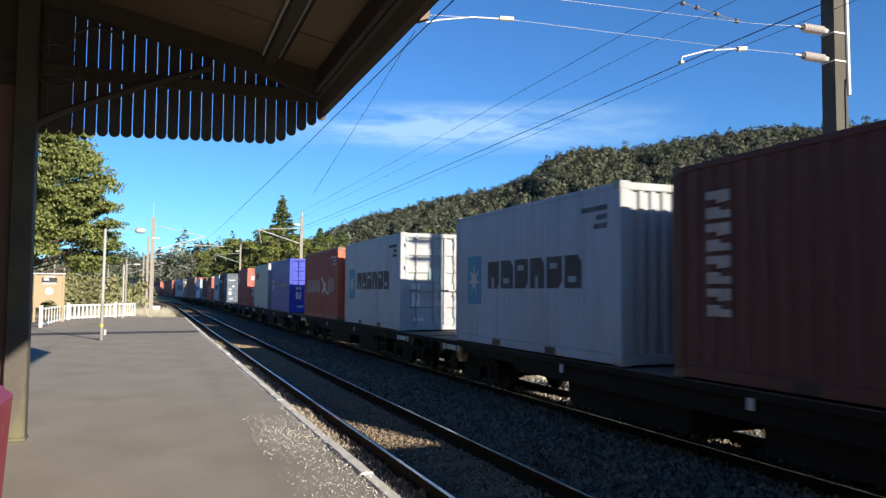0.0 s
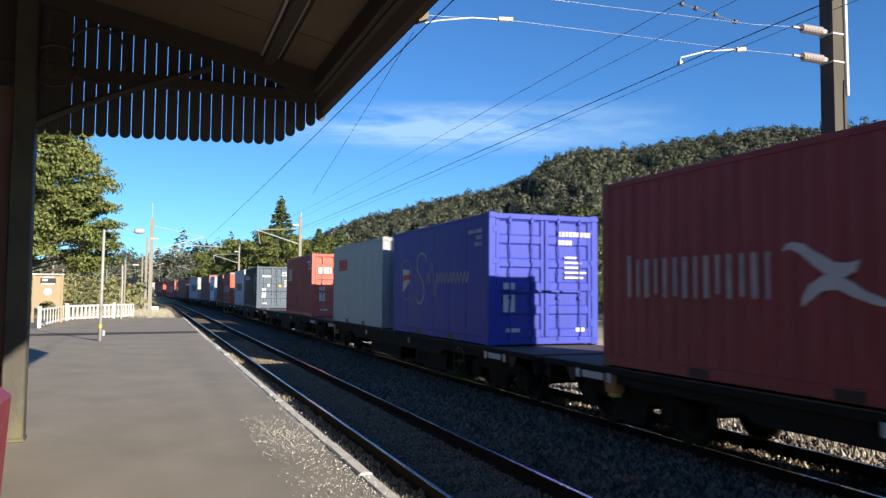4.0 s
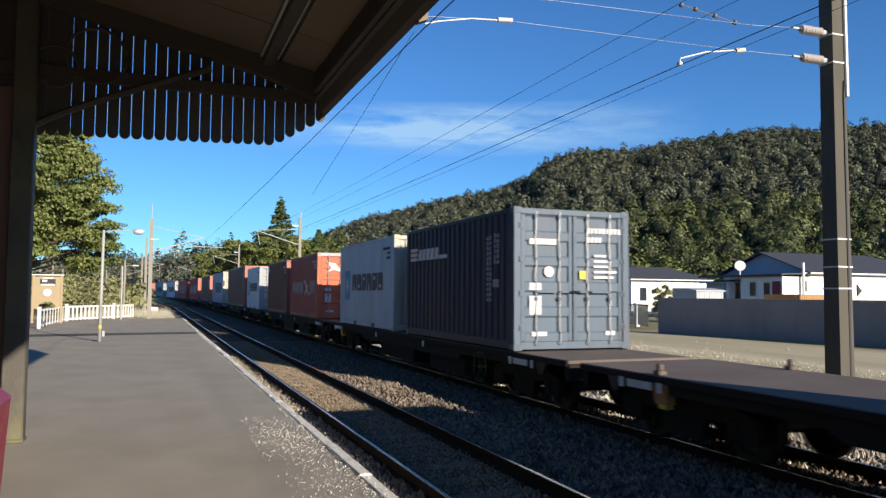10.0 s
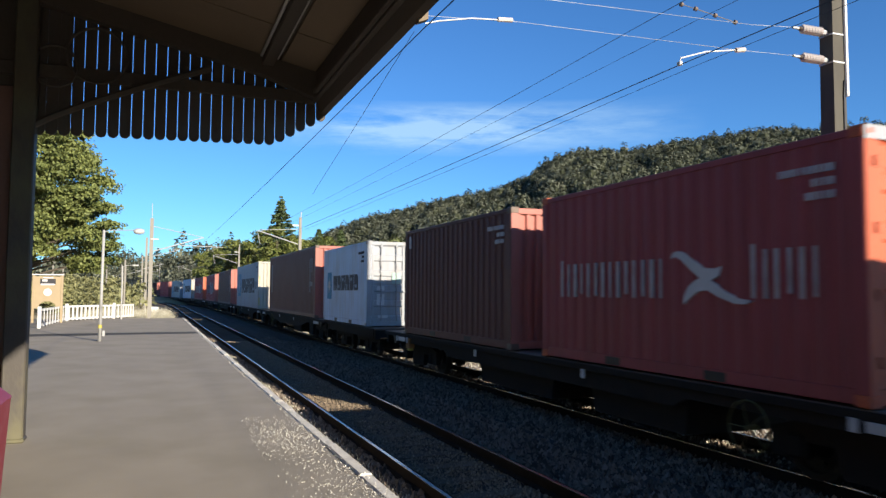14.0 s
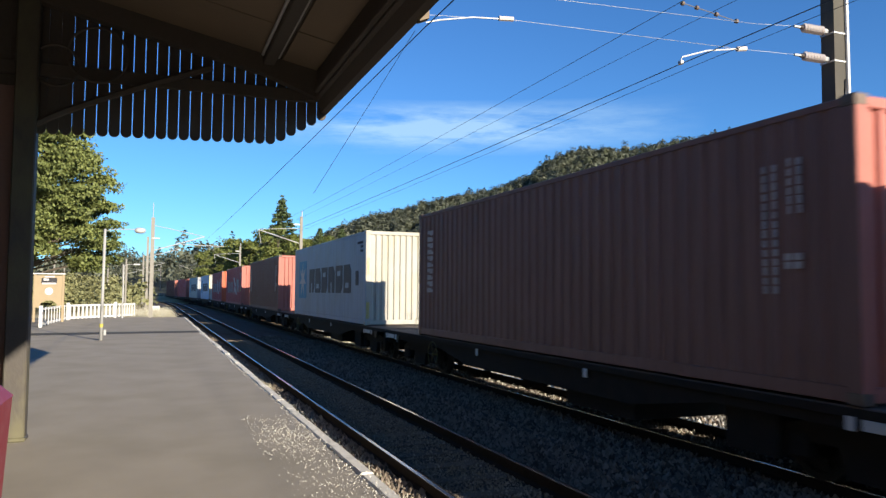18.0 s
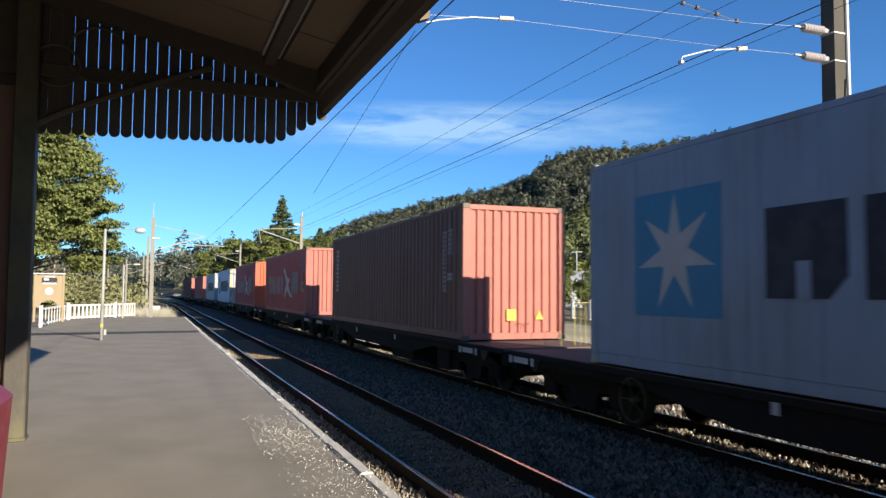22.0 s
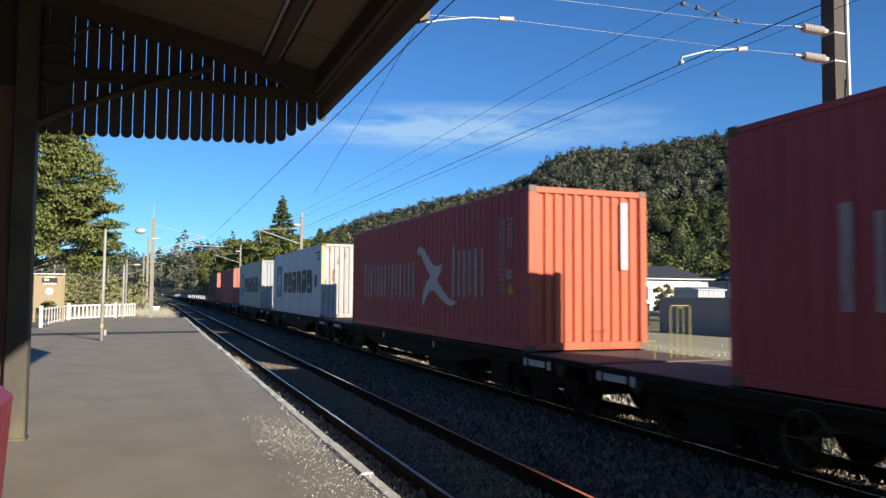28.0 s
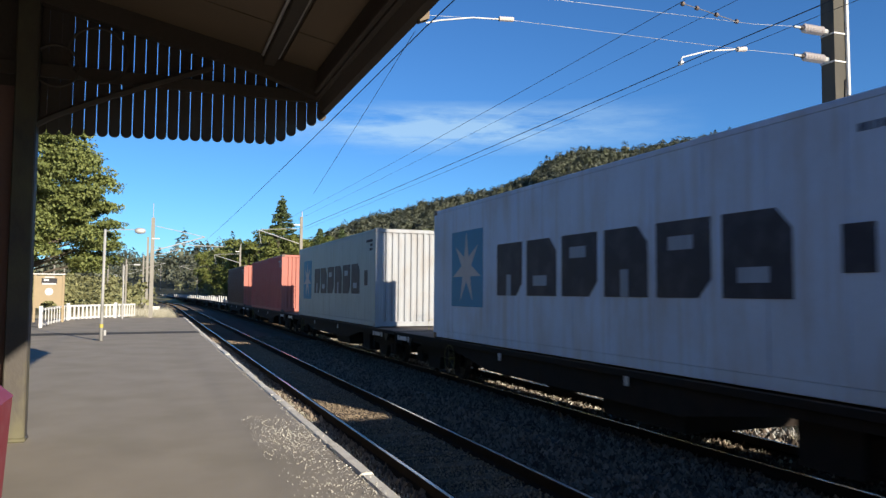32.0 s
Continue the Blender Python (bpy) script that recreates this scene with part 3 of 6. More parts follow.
def mark_block_word(root, L, H, ink=INK, square=MARK_BLUE, slit=None):
    """A blue square with a pale star and six dark letter-sized blocks in a row; the train's front is at y = 0."""
    long = L > 8
    s0, s1, z0, z1 = (9.45, 11.07, 0.73, 2.3) if long else (4.74, 5.4, 0.79, 1.74)
    part("marking", Form().prism([(s0, z0), (s1, z0), (s1, z1), (s0, z1)], 0, -HALF - 0.003, -HALF + 0.03), square, root, "light blue square marking")
    part("marking", Form().prism(star((s0 + s1) / 2, (z0 + z1) / 2, (s1 - s0) * 0.46, (s1 - s0) * 0.16, 7), 0, -HALF - 0.007, -HALF + 0.03), MARK, root, "white star marking")
    y1, y0, zl, zh = (8.78, 1.62, 0.97, 1.92) if long else (4.41, 0.94, 1.09, 1.6)
    step = (y1 - y0) / 6
    w, h = step * 0.84, zh - zl
    t = w * 0.24
    y = y1
    for i in range(6):
        a = y - w
        cut = w * 0.22
        pts = [(a, zl), (y, zl), (y, zh), (a + cut, zh), (a, zh - cut)] if i % 2 else [(a + cut, zl), (y, zl), (y, zh), (a, zh), (a, zl + cut)]
        block = part("letter_block", Form().prism(pts, 0, -HALF - 0.004, -HALF + 0.03), ink, root, "bold dark block")
        cuts = ((a + w * 0.3, zl + h * (0.18 if i % 2 else 0.62), y - t, zl + h * (0.36 if i % 2 else 0.8)),) if i % 3 else ((a + w * 0.42, zl, a + w * 0.6, zl + h * 0.4),)
        for c0, d0, c1, d1 in cuts:
            part("slit", Form().box(-HALF - 0.007, c0, d0, -HALF + 0.02, c1, d1), slit or PALE, block)
        y -= step
    if long:
        part("letter_block", Form().box(-HALF - 0.004, 0.87, 1.22, -HALF + 0.03, 1.22, 1.68), ink, root, "dark plate")


def mark_cross_word(root, L, H):
    """A white crossed-sail shape between two rows of pale bars."""
    long = L > 8
    c0, c1, z0, z1 = (3.3, 5.9, 0.7, 2.12) if long else (1.4, 2.75, 0.9, 1.55)

    def at(u, v):
        return c1 + (c0 - c1) * u, z0 + (z1 - z0) * v
    upper = [at(*q) for q in ((0.0, 0.86), (0.03, 0.97), (0.1, 1.0), (0.2, 0.95), (0.32, 0.8), (0.45, 0.66), (0.58, 0.64), (0.66, 0.68), (0.63, 0.52), (0.52, 0.42), (0.4, 0.46), (0.28, 0.62), (0.15, 0.82), (0.06, 0.9))]
    lower = [at(*q) for q in ((0.17, 0.0), (0.18, 0.15), (0.24, 0.33), (0.36, 0.47), (0.5, 0.46), (0.6, 0.36), (0.72, 0.22), (0.85, 0.12), (1.0, 0.08), (0.92, 0.02), (0.8, 0.03), (0.62, 0.14), (0.48, 0.26), (0.36, 0.24), (0.27, 0.12))]
    part("marking", Form().prism(upper, 0, -HALF - 0.004, -HALF + 0.03), MARK, root, "white curved sail marking")
    part("marking", Form().prism(lower, 0, -HALF - 0.004, -HALF + 0.03), MARK, root, "white curved sail marking")
    rows = (((10.8, 5.95, 0.86, 1.77, 7), (3.6, 1.8, 0.9, 1.9, 3)) if long else ((5.48, 2.85, 0.97, 1.47, 7), (1.45, 0.48, 0.98, 1.5, 3)))
    for y1, y0, zl, zh, n in rows:
        step = (y1 - y0) / n
        for i in range(n):
            a = y1 - step * (i + 1) + step * 0.14
            top = zh if i else zh + (zh - zl) * 0.12
            part("letter_bar", Form().box(-HALF - 0.004, a + step * 0.56, zl, -HALF + 0.03, a + step * 0.74, top), MARK_DULL, root, "upright pale bar")
            part("letter_bar", Form().box(-HALF - 0.004, a + step * 0.08, zl + (zh - zl) * (0.0, 0.1, 0.04)[i % 3], -HALF + 0.03, a + step * 0.2, zh), MARK_DULL, root, "thin upright pale bar")


def mark_column(root, L, H, rows=8):
    """A column of pale upright bars, one above the other, near the rear end."""
    top, low = (2.2, 0.7) if L < 8 else (2.45, 0.97)
    w = 0.38 if L < 8 else 0.34
    step = (top - low) / rows
    for i in range(rows):
        z = top - step * i
        c = L - 0.62
        pts = [(c - w, z - step * 0.7), (c - w * 0.45, z - step * 0.78), (c - w * 0.45, z - step * 0.5), (c, z - step * 0.5), (c, z), (c - w, z)]
        if i % 2:
            pts = [(c - w, z - step * 0.7), (c, z - step * 0.7), (c, z), (c - w * 0.55, z), (c - w * 0.55, z - step * 0.25), (c - w, z - step * 0.25)]
        f = Form().prism(pts, 0, -HALF - 0.004, -HALF + 0.03)
        part("letter_bar", f, MARK_DULL, root, "pale bars")


def mark_upright_codes(root, L, H):
    """Two thin upright columns of small number-like bars near the train's front end of the side."""
    f, rng = Form(), random.Random(L - H)
    for y, z0, z1 in ((1.12, 0.36, 0.82), (0.98, 0.36, 0.82), (0.78, 0.64, 0.83), (0.66, 0.64, 0.83)):
        z = H * z1
        while z > H * z0:
            f.box(-HALF - 0.004, y, z - 0.08, -HALF + 0.03, y + 0.04, z - rng.choice((0.0, 0.012)))
            z -= 0.098
    for y, z in ((0.78, 0.47), (0.66, 0.47), (0.78, 0.44), (0.66, 0.44)):
        f.box(-HALF - 0.004, y, H * z, -HALF + 0.03, y + 0.09, H * z + 0.07)
    part("marking", f, MARK_DULL, root, "upright columns of small pale bars")["kind"] = "stuff"


def mark_codes(root, L, H, mat=MARK):
    """Small rows of number-like bars near the train's front end of the side, as on every container."""
    f, rng = Form(), random.Random(L + H)
    for row, n in ((0, 10), (1, 4), (2, 5)):
        for i in range(n):
            y = 0.35 + 0.07 * i
            z = H - 0.38 - 0.13 * row
            f.box(-HALF - 0.004, y, z, -HALF + 0.03, y + rng.uniform(0.025, 0.045), z + 0.075)
    part("marking", f, mat, root, "rows of small pale bars")["kind"] = "stuff"


def mark_small(root, L, H, y0, z0, n, w, h, mat, name="marking", label="small pale bars"):
    for i in range(n):
        y = y0 - (i + 1) * w * 1.25
        part(name, Form().prism([(y, z0), (y + w, z0), (y + w, z0 + h), (y + w * 0.2, z0 + h), (y, z0 + h * 0.8)], 0, -HALF - 0.004, -HALF + 0.03), mat, root, label)


def smooth_line(pts, n=4):
    """More points along a rounded line through the given ones."""
    out = []
    for i in range(len(pts) - 1):
        a, b, c, d = pts[max(i - 1, 0)], pts[i], pts[i + 1], pts[min(i + 2, len(pts) - 1)]
        for k in range(n):
            t = k / n
            out.append(tuple(0.5 * (2 * b[q] + (c[q] - a[q]) * t + (2 * a[q] - 5 * b[q] + 4 * c[q] - d[q]) * t * t + (3 * b[q] - a[q] - 3 * c[q] + d[q]) * t ** 3) for q in (0, 1)))
    return out + [pts[-1]]


def ribbon(f, pts, w):
    """A flat painted stroke of width w on the near side."""
    left, right = [], []
    for i, (y, z) in enumerate(pts):
        (y0, z0), (y1, z1) = pts[max(i - 1, 0)], pts[min(i + 1, len(pts) - 1)]
        n = math.hypot(y1 - y0, z1 - z0) or 1.0
        oy, oz = -(z1 - z0) / n * w / 2, (y1 - y0) / n * w / 2
        left.append((y + oy, z + oz))
        right.append((y - oy, z - oz))
    for i in range(len(pts) - 1):
        f.prism([left[i], left[i + 1], right[i + 1], right[i]], 0, -HALF - 0.004, -HALF + 0.02)


def mark_script(root, L, H):
    """A pale ring with a striped badge, and a flowing line of pale strokes."""
    cy, cz = 5.02, 1.33
    f = Form()
    ribbon(f, [(cy + 0.48 * math.sin(a / 24 * 2 * math.pi), cz + 0.5 * math.cos(a / 24 * 2 * math.pi)) for a in range(25)], 0.018)
    part("marking", f, MARK_DULL, root, "pale ring")
    curve = [(3.5, 0.42), (3.62, 0.56), (3.85, 0.63), (4.08, 0.56), (4.18, 0.38), (4.08, 0.17), (3.86, 0.02), (3.7, -0.16), (3.68, -0.36), (3.82, -0.53), (4.08, -0.57), (4.26, -0.44)]
    f = Form()
    ribbon(f, smooth_line([(y, cz + z) for y, z in curve]), 0.05)
    part("marking", f, MARK_DULL, root, "pale curved stroke")
    f = Form()
    line = [(3.5 - 2.5 * i / 25, cz + (0.3 if i in (3, 4) else -0.32 if i in (5, 6) else 0.13 if i % 2 else -0.1)) for i in range(26)]
    ribbon(f, smooth_line(line), 0.032)
    part("marking", f, MARK_DULL, root, "flowing line of pale strokes")
    part("marking", Form().prism([(cy - 0.28, cz - 0.05), (cy + 0.25, cz - 0.3), (cy + 0.25, cz + 0.28), (cy - 0.28, cz + 0.25)], 0, -HALF - 0.003, -HALF + 0.02), MARK, root, "white badge")
    part("marking", Form().prism([(cy - 0.28, cz + 0.02), (cy + 0.22, cz - 0.02), (cy + 0.22, cz + 0.12), (cy - 0.28, cz + 0.14)], 0, -HALF - 0.007, -HALF + 0.02), MARK_RED, root, "red stripe")


def end_marks(root, boxes, mat, label):
    """Flat plates on a container's front end, each a part of its own."""
    for x0, z0, x1, z1 in boxes:
        part("sticker", Form().box(x0, 0.008, z0, x1, 0.03, z1), mat, root, label)


def container(L, H, mat, end, label, at, end_mat=None, flat_side=False):
    """A freight container: frame, castings, ribbed walls, and at its front either two doors with bars or a ribbed wall."""
    root = thing("shipping_container", at, label, "container", "containers on the train")
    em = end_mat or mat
    cast = Form().bevel_box(-0.085, -0.089, -0.06, 0.085, 0.089, 0.06, 0.012)
    cast.box(-0.092, -0.04, -0.025, 0.092, 0.04, 0.025).box(-0.03, -0.094, -0.025, 0.03, 0.094, 0.025)
    cast_me = cast.mesh("corner_casting", CASTING if end == "rib" and em not in (CREAM, OFFWHITE) else em)
    for x in (-1, 1):
        for y in (0.089, L - 0.089):
            post = part("corner_post", Form().bevel_box(x * (HALF - 0.075) - 0.075, y - 0.083, 0.11, x * (HALF - 0.075) + 0.075, y + 0.085, H - 0.11, 0.012), mat, root)
            # thin plate added so only the sunward face has the end colour
            if y < 1 and em is not mat:
                part("post_face", Form().box(x * (HALF - 0.075) - 0.066, 0.0, 0.115, x * (HALF - 0.075) + 0.066, 0.005, H - 0.115), em, post)
            for z in (0.06, H - 0.06):
                part("corner_casting", cast_me, em, root, at=pose(x * (HALF - 0.085), y, z))
        part("top_rail", Form().bevel_box(x * (HALF - 0.035) - 0.03, 0.17, H - 0.1, x * (HALF - 0.035) + 0.03, L - 0.17, H - 0.02, 0.01), mat, root)
        f = Form().bevel_box(x * (HALF - 0.045) - 0.035, 0.17, 0.02, x * (HALF - 0.045) + 0.035, L - 0.17, 0.17, 0.01)
        part("bottom_rail", f, mat, root)
        if flat_side:
            n = round(L)
            w = (L - 0.34) / n
            pts = [(0.0, 0.0)]
            for i in range(1, n):
                pts += [(i * w - 0.008, 0.0), (i * w - 0.004, 0.01), (i * w + 0.004, 0.01), (i * w + 0.008, 0.0)]
            pts.append((L - 0.34, 0.0))
            part("side_panel", ribbed_sheet(pts, 0.17, H - 0.1, lambda a, d, z: (x * (HALF - 0.006 - d), 0.17 + a, z)), mat, root)
        else:
            part("side_panel", ribbed_sheet(ribbed(L - 0.34, 0.278, 0.03 if mat in (BROWN, MAROON, SLATE) else 0.02), 0.17, H - 0.1, lambda a, d, z: (x * (HALF - 0.006 - d), 0.17 + a, z)), mat, root)
    roof = Form()
    pts = ribbed(L - 0.2, 0.3, 0.02)
    v = [(s * (HALF - 0.06), 0.1 + a, H - 0.03 - d) for s in (-1, 1) for a, d in pts]
    roof.add(v, [(i, i + 1, len(pts) + i + 1, len(pts) + i) for i in range(len(pts) - 1)])
    part("roof", roof, mat, root)
    part("floor", Form().box(-HALF + 0.08, 0.1, 0.03, HALF - 0.08, L - 0.1, 0.16), WAGON, root)
    for y, sgn in ((0.05, 1), (L - 0.05, -1)):
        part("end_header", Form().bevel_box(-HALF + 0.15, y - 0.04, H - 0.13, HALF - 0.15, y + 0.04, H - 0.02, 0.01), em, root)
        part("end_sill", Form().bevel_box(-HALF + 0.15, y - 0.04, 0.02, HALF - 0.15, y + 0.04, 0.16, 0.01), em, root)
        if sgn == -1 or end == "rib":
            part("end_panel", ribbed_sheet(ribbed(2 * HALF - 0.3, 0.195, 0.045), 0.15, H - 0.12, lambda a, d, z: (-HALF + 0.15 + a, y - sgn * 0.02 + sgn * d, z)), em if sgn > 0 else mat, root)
    if end == "door":
        w = HALF - 0.155
        bar_mat = em if em is BLUE else ZINC
        for s in (-1, 1):
            a, b = (-w, -0.012) if s < 0 else (0.012, w)
            n = 5
            step = (H - 0.3) / n
            prof = [(0.085, 0.165)]
            for i in range(n):
                z = 0.165 + step * i
                prof += [(0.024, z), (0.024, z + step * 0.3), (0.056, z + step * 0.38), (0.056, z + step * 0.92)]
            prof += [(0.024, H - 0.135), (0.085, H - 0.135)]
            door = part("door", Form().prism(prof, 0, a + 0.08, b - 0.08), em, root)
            for x0, x1 in ((a, a + 0.078), (b - 0.078, b)):
                part("door_post", Form().bevel_box(x0, 0.018, 0.165, x1, 0.085, H - 0.135, 0.008), em, door)
            for k in (0.28, 0.74):
                x = a + (b - a) * k
                g = Form().pipe([(x + 0.02 * math.sin(i * 0.9) * (1 if i % 6 < 3 else 0), 0.0, 0.1 + (H - 0.18) * i / 24) for i in range(25)], 0.017, 6)
                bar = part("locking_bar", g, bar_mat, door, "slim locking bar")
                for z in (0.13, H * 0.36, H * 0.64, H - 0.16):
                    part("bar_bracket", Form().bevel_box(x - 0.035, -0.016, z - 0.035, x + 0.035, 0.03, z + 0.035, 0.008), em, bar)
                h = Form().bevel_box(min(x, x + 0.42 * (-s)), -0.035, H * 0.4, max(x, x + 0.42 * (-s)), -0.012, H * 0.4 + 0.045, 0.006)
                part("handle", h, em, door)
            for i in range(4):
                z = 0.35 + (H - 0.75) * i / 3
                part("hinge", Form().bevel_box(s * (w + 0.02) - 0.05, 0.0, z, s * (w + 0.02) + 0.05, 0.05, z + 0.12, 0.01), em, door)
        g = Form()
        rng = random.Random(round(L * H * 100))
        for row, n in ((0, 9), (1, 4)):
            for i in range(n):
                g.box(0.3 + 0.085 * i, 0.012, H * 0.83 - 0.17 * row, 0.3 + 0.085 * i + 0.06, 0.03, H * 0.83 - 0.17 * row + 0.1)
        part("marking", g, MARK, root, "rows of small pale bars on the door")["kind"] = "stuff"
        end_marks(root, [(0.45, H * 0.66 - 0.1 * i, 0.45 + rng.uniform(0.25, 0.5), H * 0.66 - 0.1 * i + 0.045) for i in range(5)], MARK, "pale bar on the door")
        end_marks(root, [(-0.9, H * 0.25, -0.66, H * 0.38), (-0.9, H * 0.42, -0.66, H * 0.47), (-0.85, H * 0.1, -0.55, H * 0.13), (0.7, H * 0.1, 0.9, H * 0.13)], MARK, "white sticker on the door")
        if em is LIT_SLATE:
            end_marks(root, [(0.14, H * 0.5, 0.28, H * 0.56)], MARK_YELLOW, "small yellow sticker on the door")
        elif em is OFFWHITE:
            end_marks(root, [(-0.42, H * 0.5, -0.14, H * 0.63)], MARK_PALE, "pale green sticker on the door")
    if L < 8:
        for x in (-1, 1):
            for y in (L / 2 - 1.2, L / 2 + 0.84):
                part("fork_pocket", Form().bevel_box(x * (HALF - 0.02) - 0.012, y, 0.03, x * (HALF - 0.02) + 0.012, y + 0.36, 0.145, 0.004), WIRE, root, "dark fork pocket")
    return root


LEVER = material("worn orange paint", (0.4, 0.18, 0.06), 0.7, 0, 6, 0.4, 0.2, 40, RUST, 0.7, 5)


LIFT = (DECK_Z - RAIL_B) / 0.746     # deck height over the rails, against that of the drawn wagon


HANDRAIL = material("dull yellow pipe paint", (0.42, 0.37, 0.09), 0.6, 0, 6, 0.2, 0.05, 40)
HANDWHEEL = material("olive painted wheel", (0.08, 0.078, 0.024), 0.6, 0, 6, 0.3, 0.1, 40, RUST, 0.5, 5)


def wagon_meshes(n):
    """Meshes of a flat wagon of length n that all wagons of that length share."""
    m = {}
    h = n / 2
    end = h - 0.9 if n > 10 else h - 0.25
    m["deck"] = Form().bevel_box(-1.18, -h, 0.69, 1.18, h, 0.735, 0.008).mesh("deck", DECK)
    belly = [(-end, 0.55), (-4.05, 0.55), (-3.8, 0.45), (3.8, 0.45), (4.05, 0.55), (end, 0.55), (end, 0.688), (-end, 0.688)] if n > 10 else [(-end, 0.5), (end, 0.5), (end, 0.688), (-end, 0.688)]
    m["side_sill"] = Form().prism(belly, 0, -0.02, 0.02).mesh("side_sill", WAGON)
    m["long_sill"] = Form().prism([(-end, 0.56), (-4.5, 0.56), (-2.85, 0.36), (2.85, 0.36), (4.5, 0.56), (end, 0.56), (end, 0.688), (-end, 0.688)] if n > 10 else belly, 0, -0.02, 0.02).mesh("side_sill", WAGON)
    m["far_sill"] = Form().prism([(-end, 0.57), (end, 0.57), (end, 0.688), (-end, 0.688)], 0, -0.02, 0.02).mesh("side_sill", WAGON)
    m["edge_rail"] = Form().bevel_box(-0.012, -h + 0.02, 0.655, 0.012, h - 0.02, 0.725, 0.003).mesh("edge_rail", WAGON)
    m["end_bracket"] = Form().prism([(-0.22, 0.688), (0.22, 0.688), (0.06, 0.5), (-0.06, 0.5)], 0, -0.03, 0.03).mesh("end_bracket", WHEEL)
    m["centre_sill"] = Form().bevel_box(-0.2, -h - 0.05, 0.4, 0.2, h + 0.05, 0.69, 0.01).mesh("centre_sill", WAGON)
    m["cross_member"] = Form().bevel_box(-1.12, -0.06, 0.56, 1.12, 0.06, 0.69, 0.01).mesh("cross_member", WAGON)
    m["headstock"] = Form().bevel_box(-1.15, -0.07, 0.47, 1.15, 0.07, 0.69, 0.012).mesh("headstock", WAGON)
    m["twistlock"] = Form().bevel_box(-0.07, -0.08, 0.733, 0.07, 0.08, 0.743, 0.002).mesh("twistlock", WAGON)
    m["standing_lock"] = Form().bevel_box(-0.06, -0.07, 0.733, 0.06, 0.07, 0.78, 0.01).bevel_box(-0.035, -0.045, 0.775, 0.035, 0.045, 0.85, 0.015).mesh("twistlock", DECK)
    c = Form().bevel_box(-0.11, -0.3, 0.36, 0.11, 0.12, 0.6, 0.03).bevel_box(-0.16, -0.3, 0.3, 0.13, -0.12, 0.64, 0.04)
    m["coupler"] = c.mesh("coupler", WHEEL)
    m["air_hose"] = Form().pipe([(-0.45, 0.05, 0.52), (-0.45, -0.08, 0.44), (-0.42, -0.16, 0.3), (-0.3, -0.2, 0.22)], 0.022, 7).mesh("air_hose", WIRE)
    m["release_lever"] = Form().pipe([(-1.0, 0, 0.5), (-0.35, -0.05, 0.52), (-0.2, -0.1, 0.6)], 0.012, 6).mesh("release_lever", LEVER)
    m["brake_cylinder"] = Form().tube((0, -0.4, 0.36), (0, 0.4, 0.36), 0.14, 12).tube((0, 0.4, 0.36), (0, 1.1, 0.36), 0.03, 8).mesh("brake_cylinder", WAGON)
    m["frame_box"] = Form().prism([(-0.5, 0.6), (-0.47, 0.17), (0.47, 0.17), (0.5, 0.6)], 0, -1.02, 1.02).mesh("equipment_frame", WAGON)
    m["air_tank"] = Form().tube((0, -0.55, 0.38), (0, 0.55, 0.38), 0.15, 14).mesh("air_tank", WAGON)
    m["label_plate"] = Form().bevel_box(-1.214, -0.27, 0.575, -1.2, 0.27, 0.655, 0.002).mesh("label_plate", MARK)
    m["small_plate"] = Form().bevel_box(-1.214, -0.05, 0.56, -1.2, 0.05, 0.665, 0.002).mesh("small_plate", MARK)
    w = Form()
    w.tube((-0.72, 0, 0), (0.72, 0, 0), 0.06, 10)
    for s in (-1, 1):
        prof = ((s * 0.50, 0.31), (s * 0.535, 0.355), (s * 0.56, 0.332), (s * 0.65, 0.328), (s * 0.65, 0.27), (s * 0.6, 0.25), (s * 0.6, 0.14), (s * 0.66, 0.12), (s * 0.66, 0.05))
        nseg = 24
        v = [(x, r * math.cos(2 * math.pi * i / nseg), r * math.sin(2 * math.pi * i / nseg)) for x, r in prof for i in range(nseg)]
        fc = [(a * nseg + i, a * nseg + (i + 1) % nseg, (a + 1) * nseg + (i + 1) % nseg, (a + 1) * nseg + i) for a in range(len(prof) - 1) for i in range(nseg)]
        w.add(v, fc)
        for i in range(5):
            a = 2 * math.pi * i / 5
            w.tube((s * 0.605, 0.19 * math.cos(a), 0.19 * math.sin(a)), (s * 0.635, 0.19 * math.cos(a), 0.19 * math.sin(a)), 0.03, 6)
    m["wheelset"] = w.mesh("wheelset", WHEEL)
    m["side_frame"] = Form().prism([(-1.25, 0.2), (-1.25, 0.44), (-0.6, 0.58), (0.6, 0.58), (1.25, 0.44), (1.25, 0.2), (1.02, 0.2), (0.95, 0.36), (0.42, 0.36), (0.34, 0.13), (-0.34, 0.13), (-0.42, 0.36), (-0.95, 0.36), (-1.02, 0.2)], 0, -0.06, 0.06).mesh("side_frame", WAGON)
    m["bolster"] = Form().bevel_box(-0.82, -0.17, 0.3, 0.82, 0.17, 0.6, 0.02).mesh("bolster", WAGON)
    m["brake_beam"] = Form().bevel_box(-0.75, -0.05, 0.18, 0.75, 0.05, 0.32, 0.01).mesh("brake_beam", WAGON)
    m["spring"] = Form().pipe([(0.07 * math.cos(a * 0.9), 0.07 * math.sin(a * 0.9), 0.14 + 0.0075 * a) for a in range(28)], 0.014, 5).mesh("spring", WAGON)
    m["axle_box"] = Form().bevel_box(-0.07, -0.11, 0.2, 0.09, 0.11, 0.42, 0.03).mesh("axle_box", WAGON)
    ring = [(0, 0.29 * math.cos(a * math.pi / 12), 0.29 * math.sin(a * math.pi / 12)) for a in range(25)]
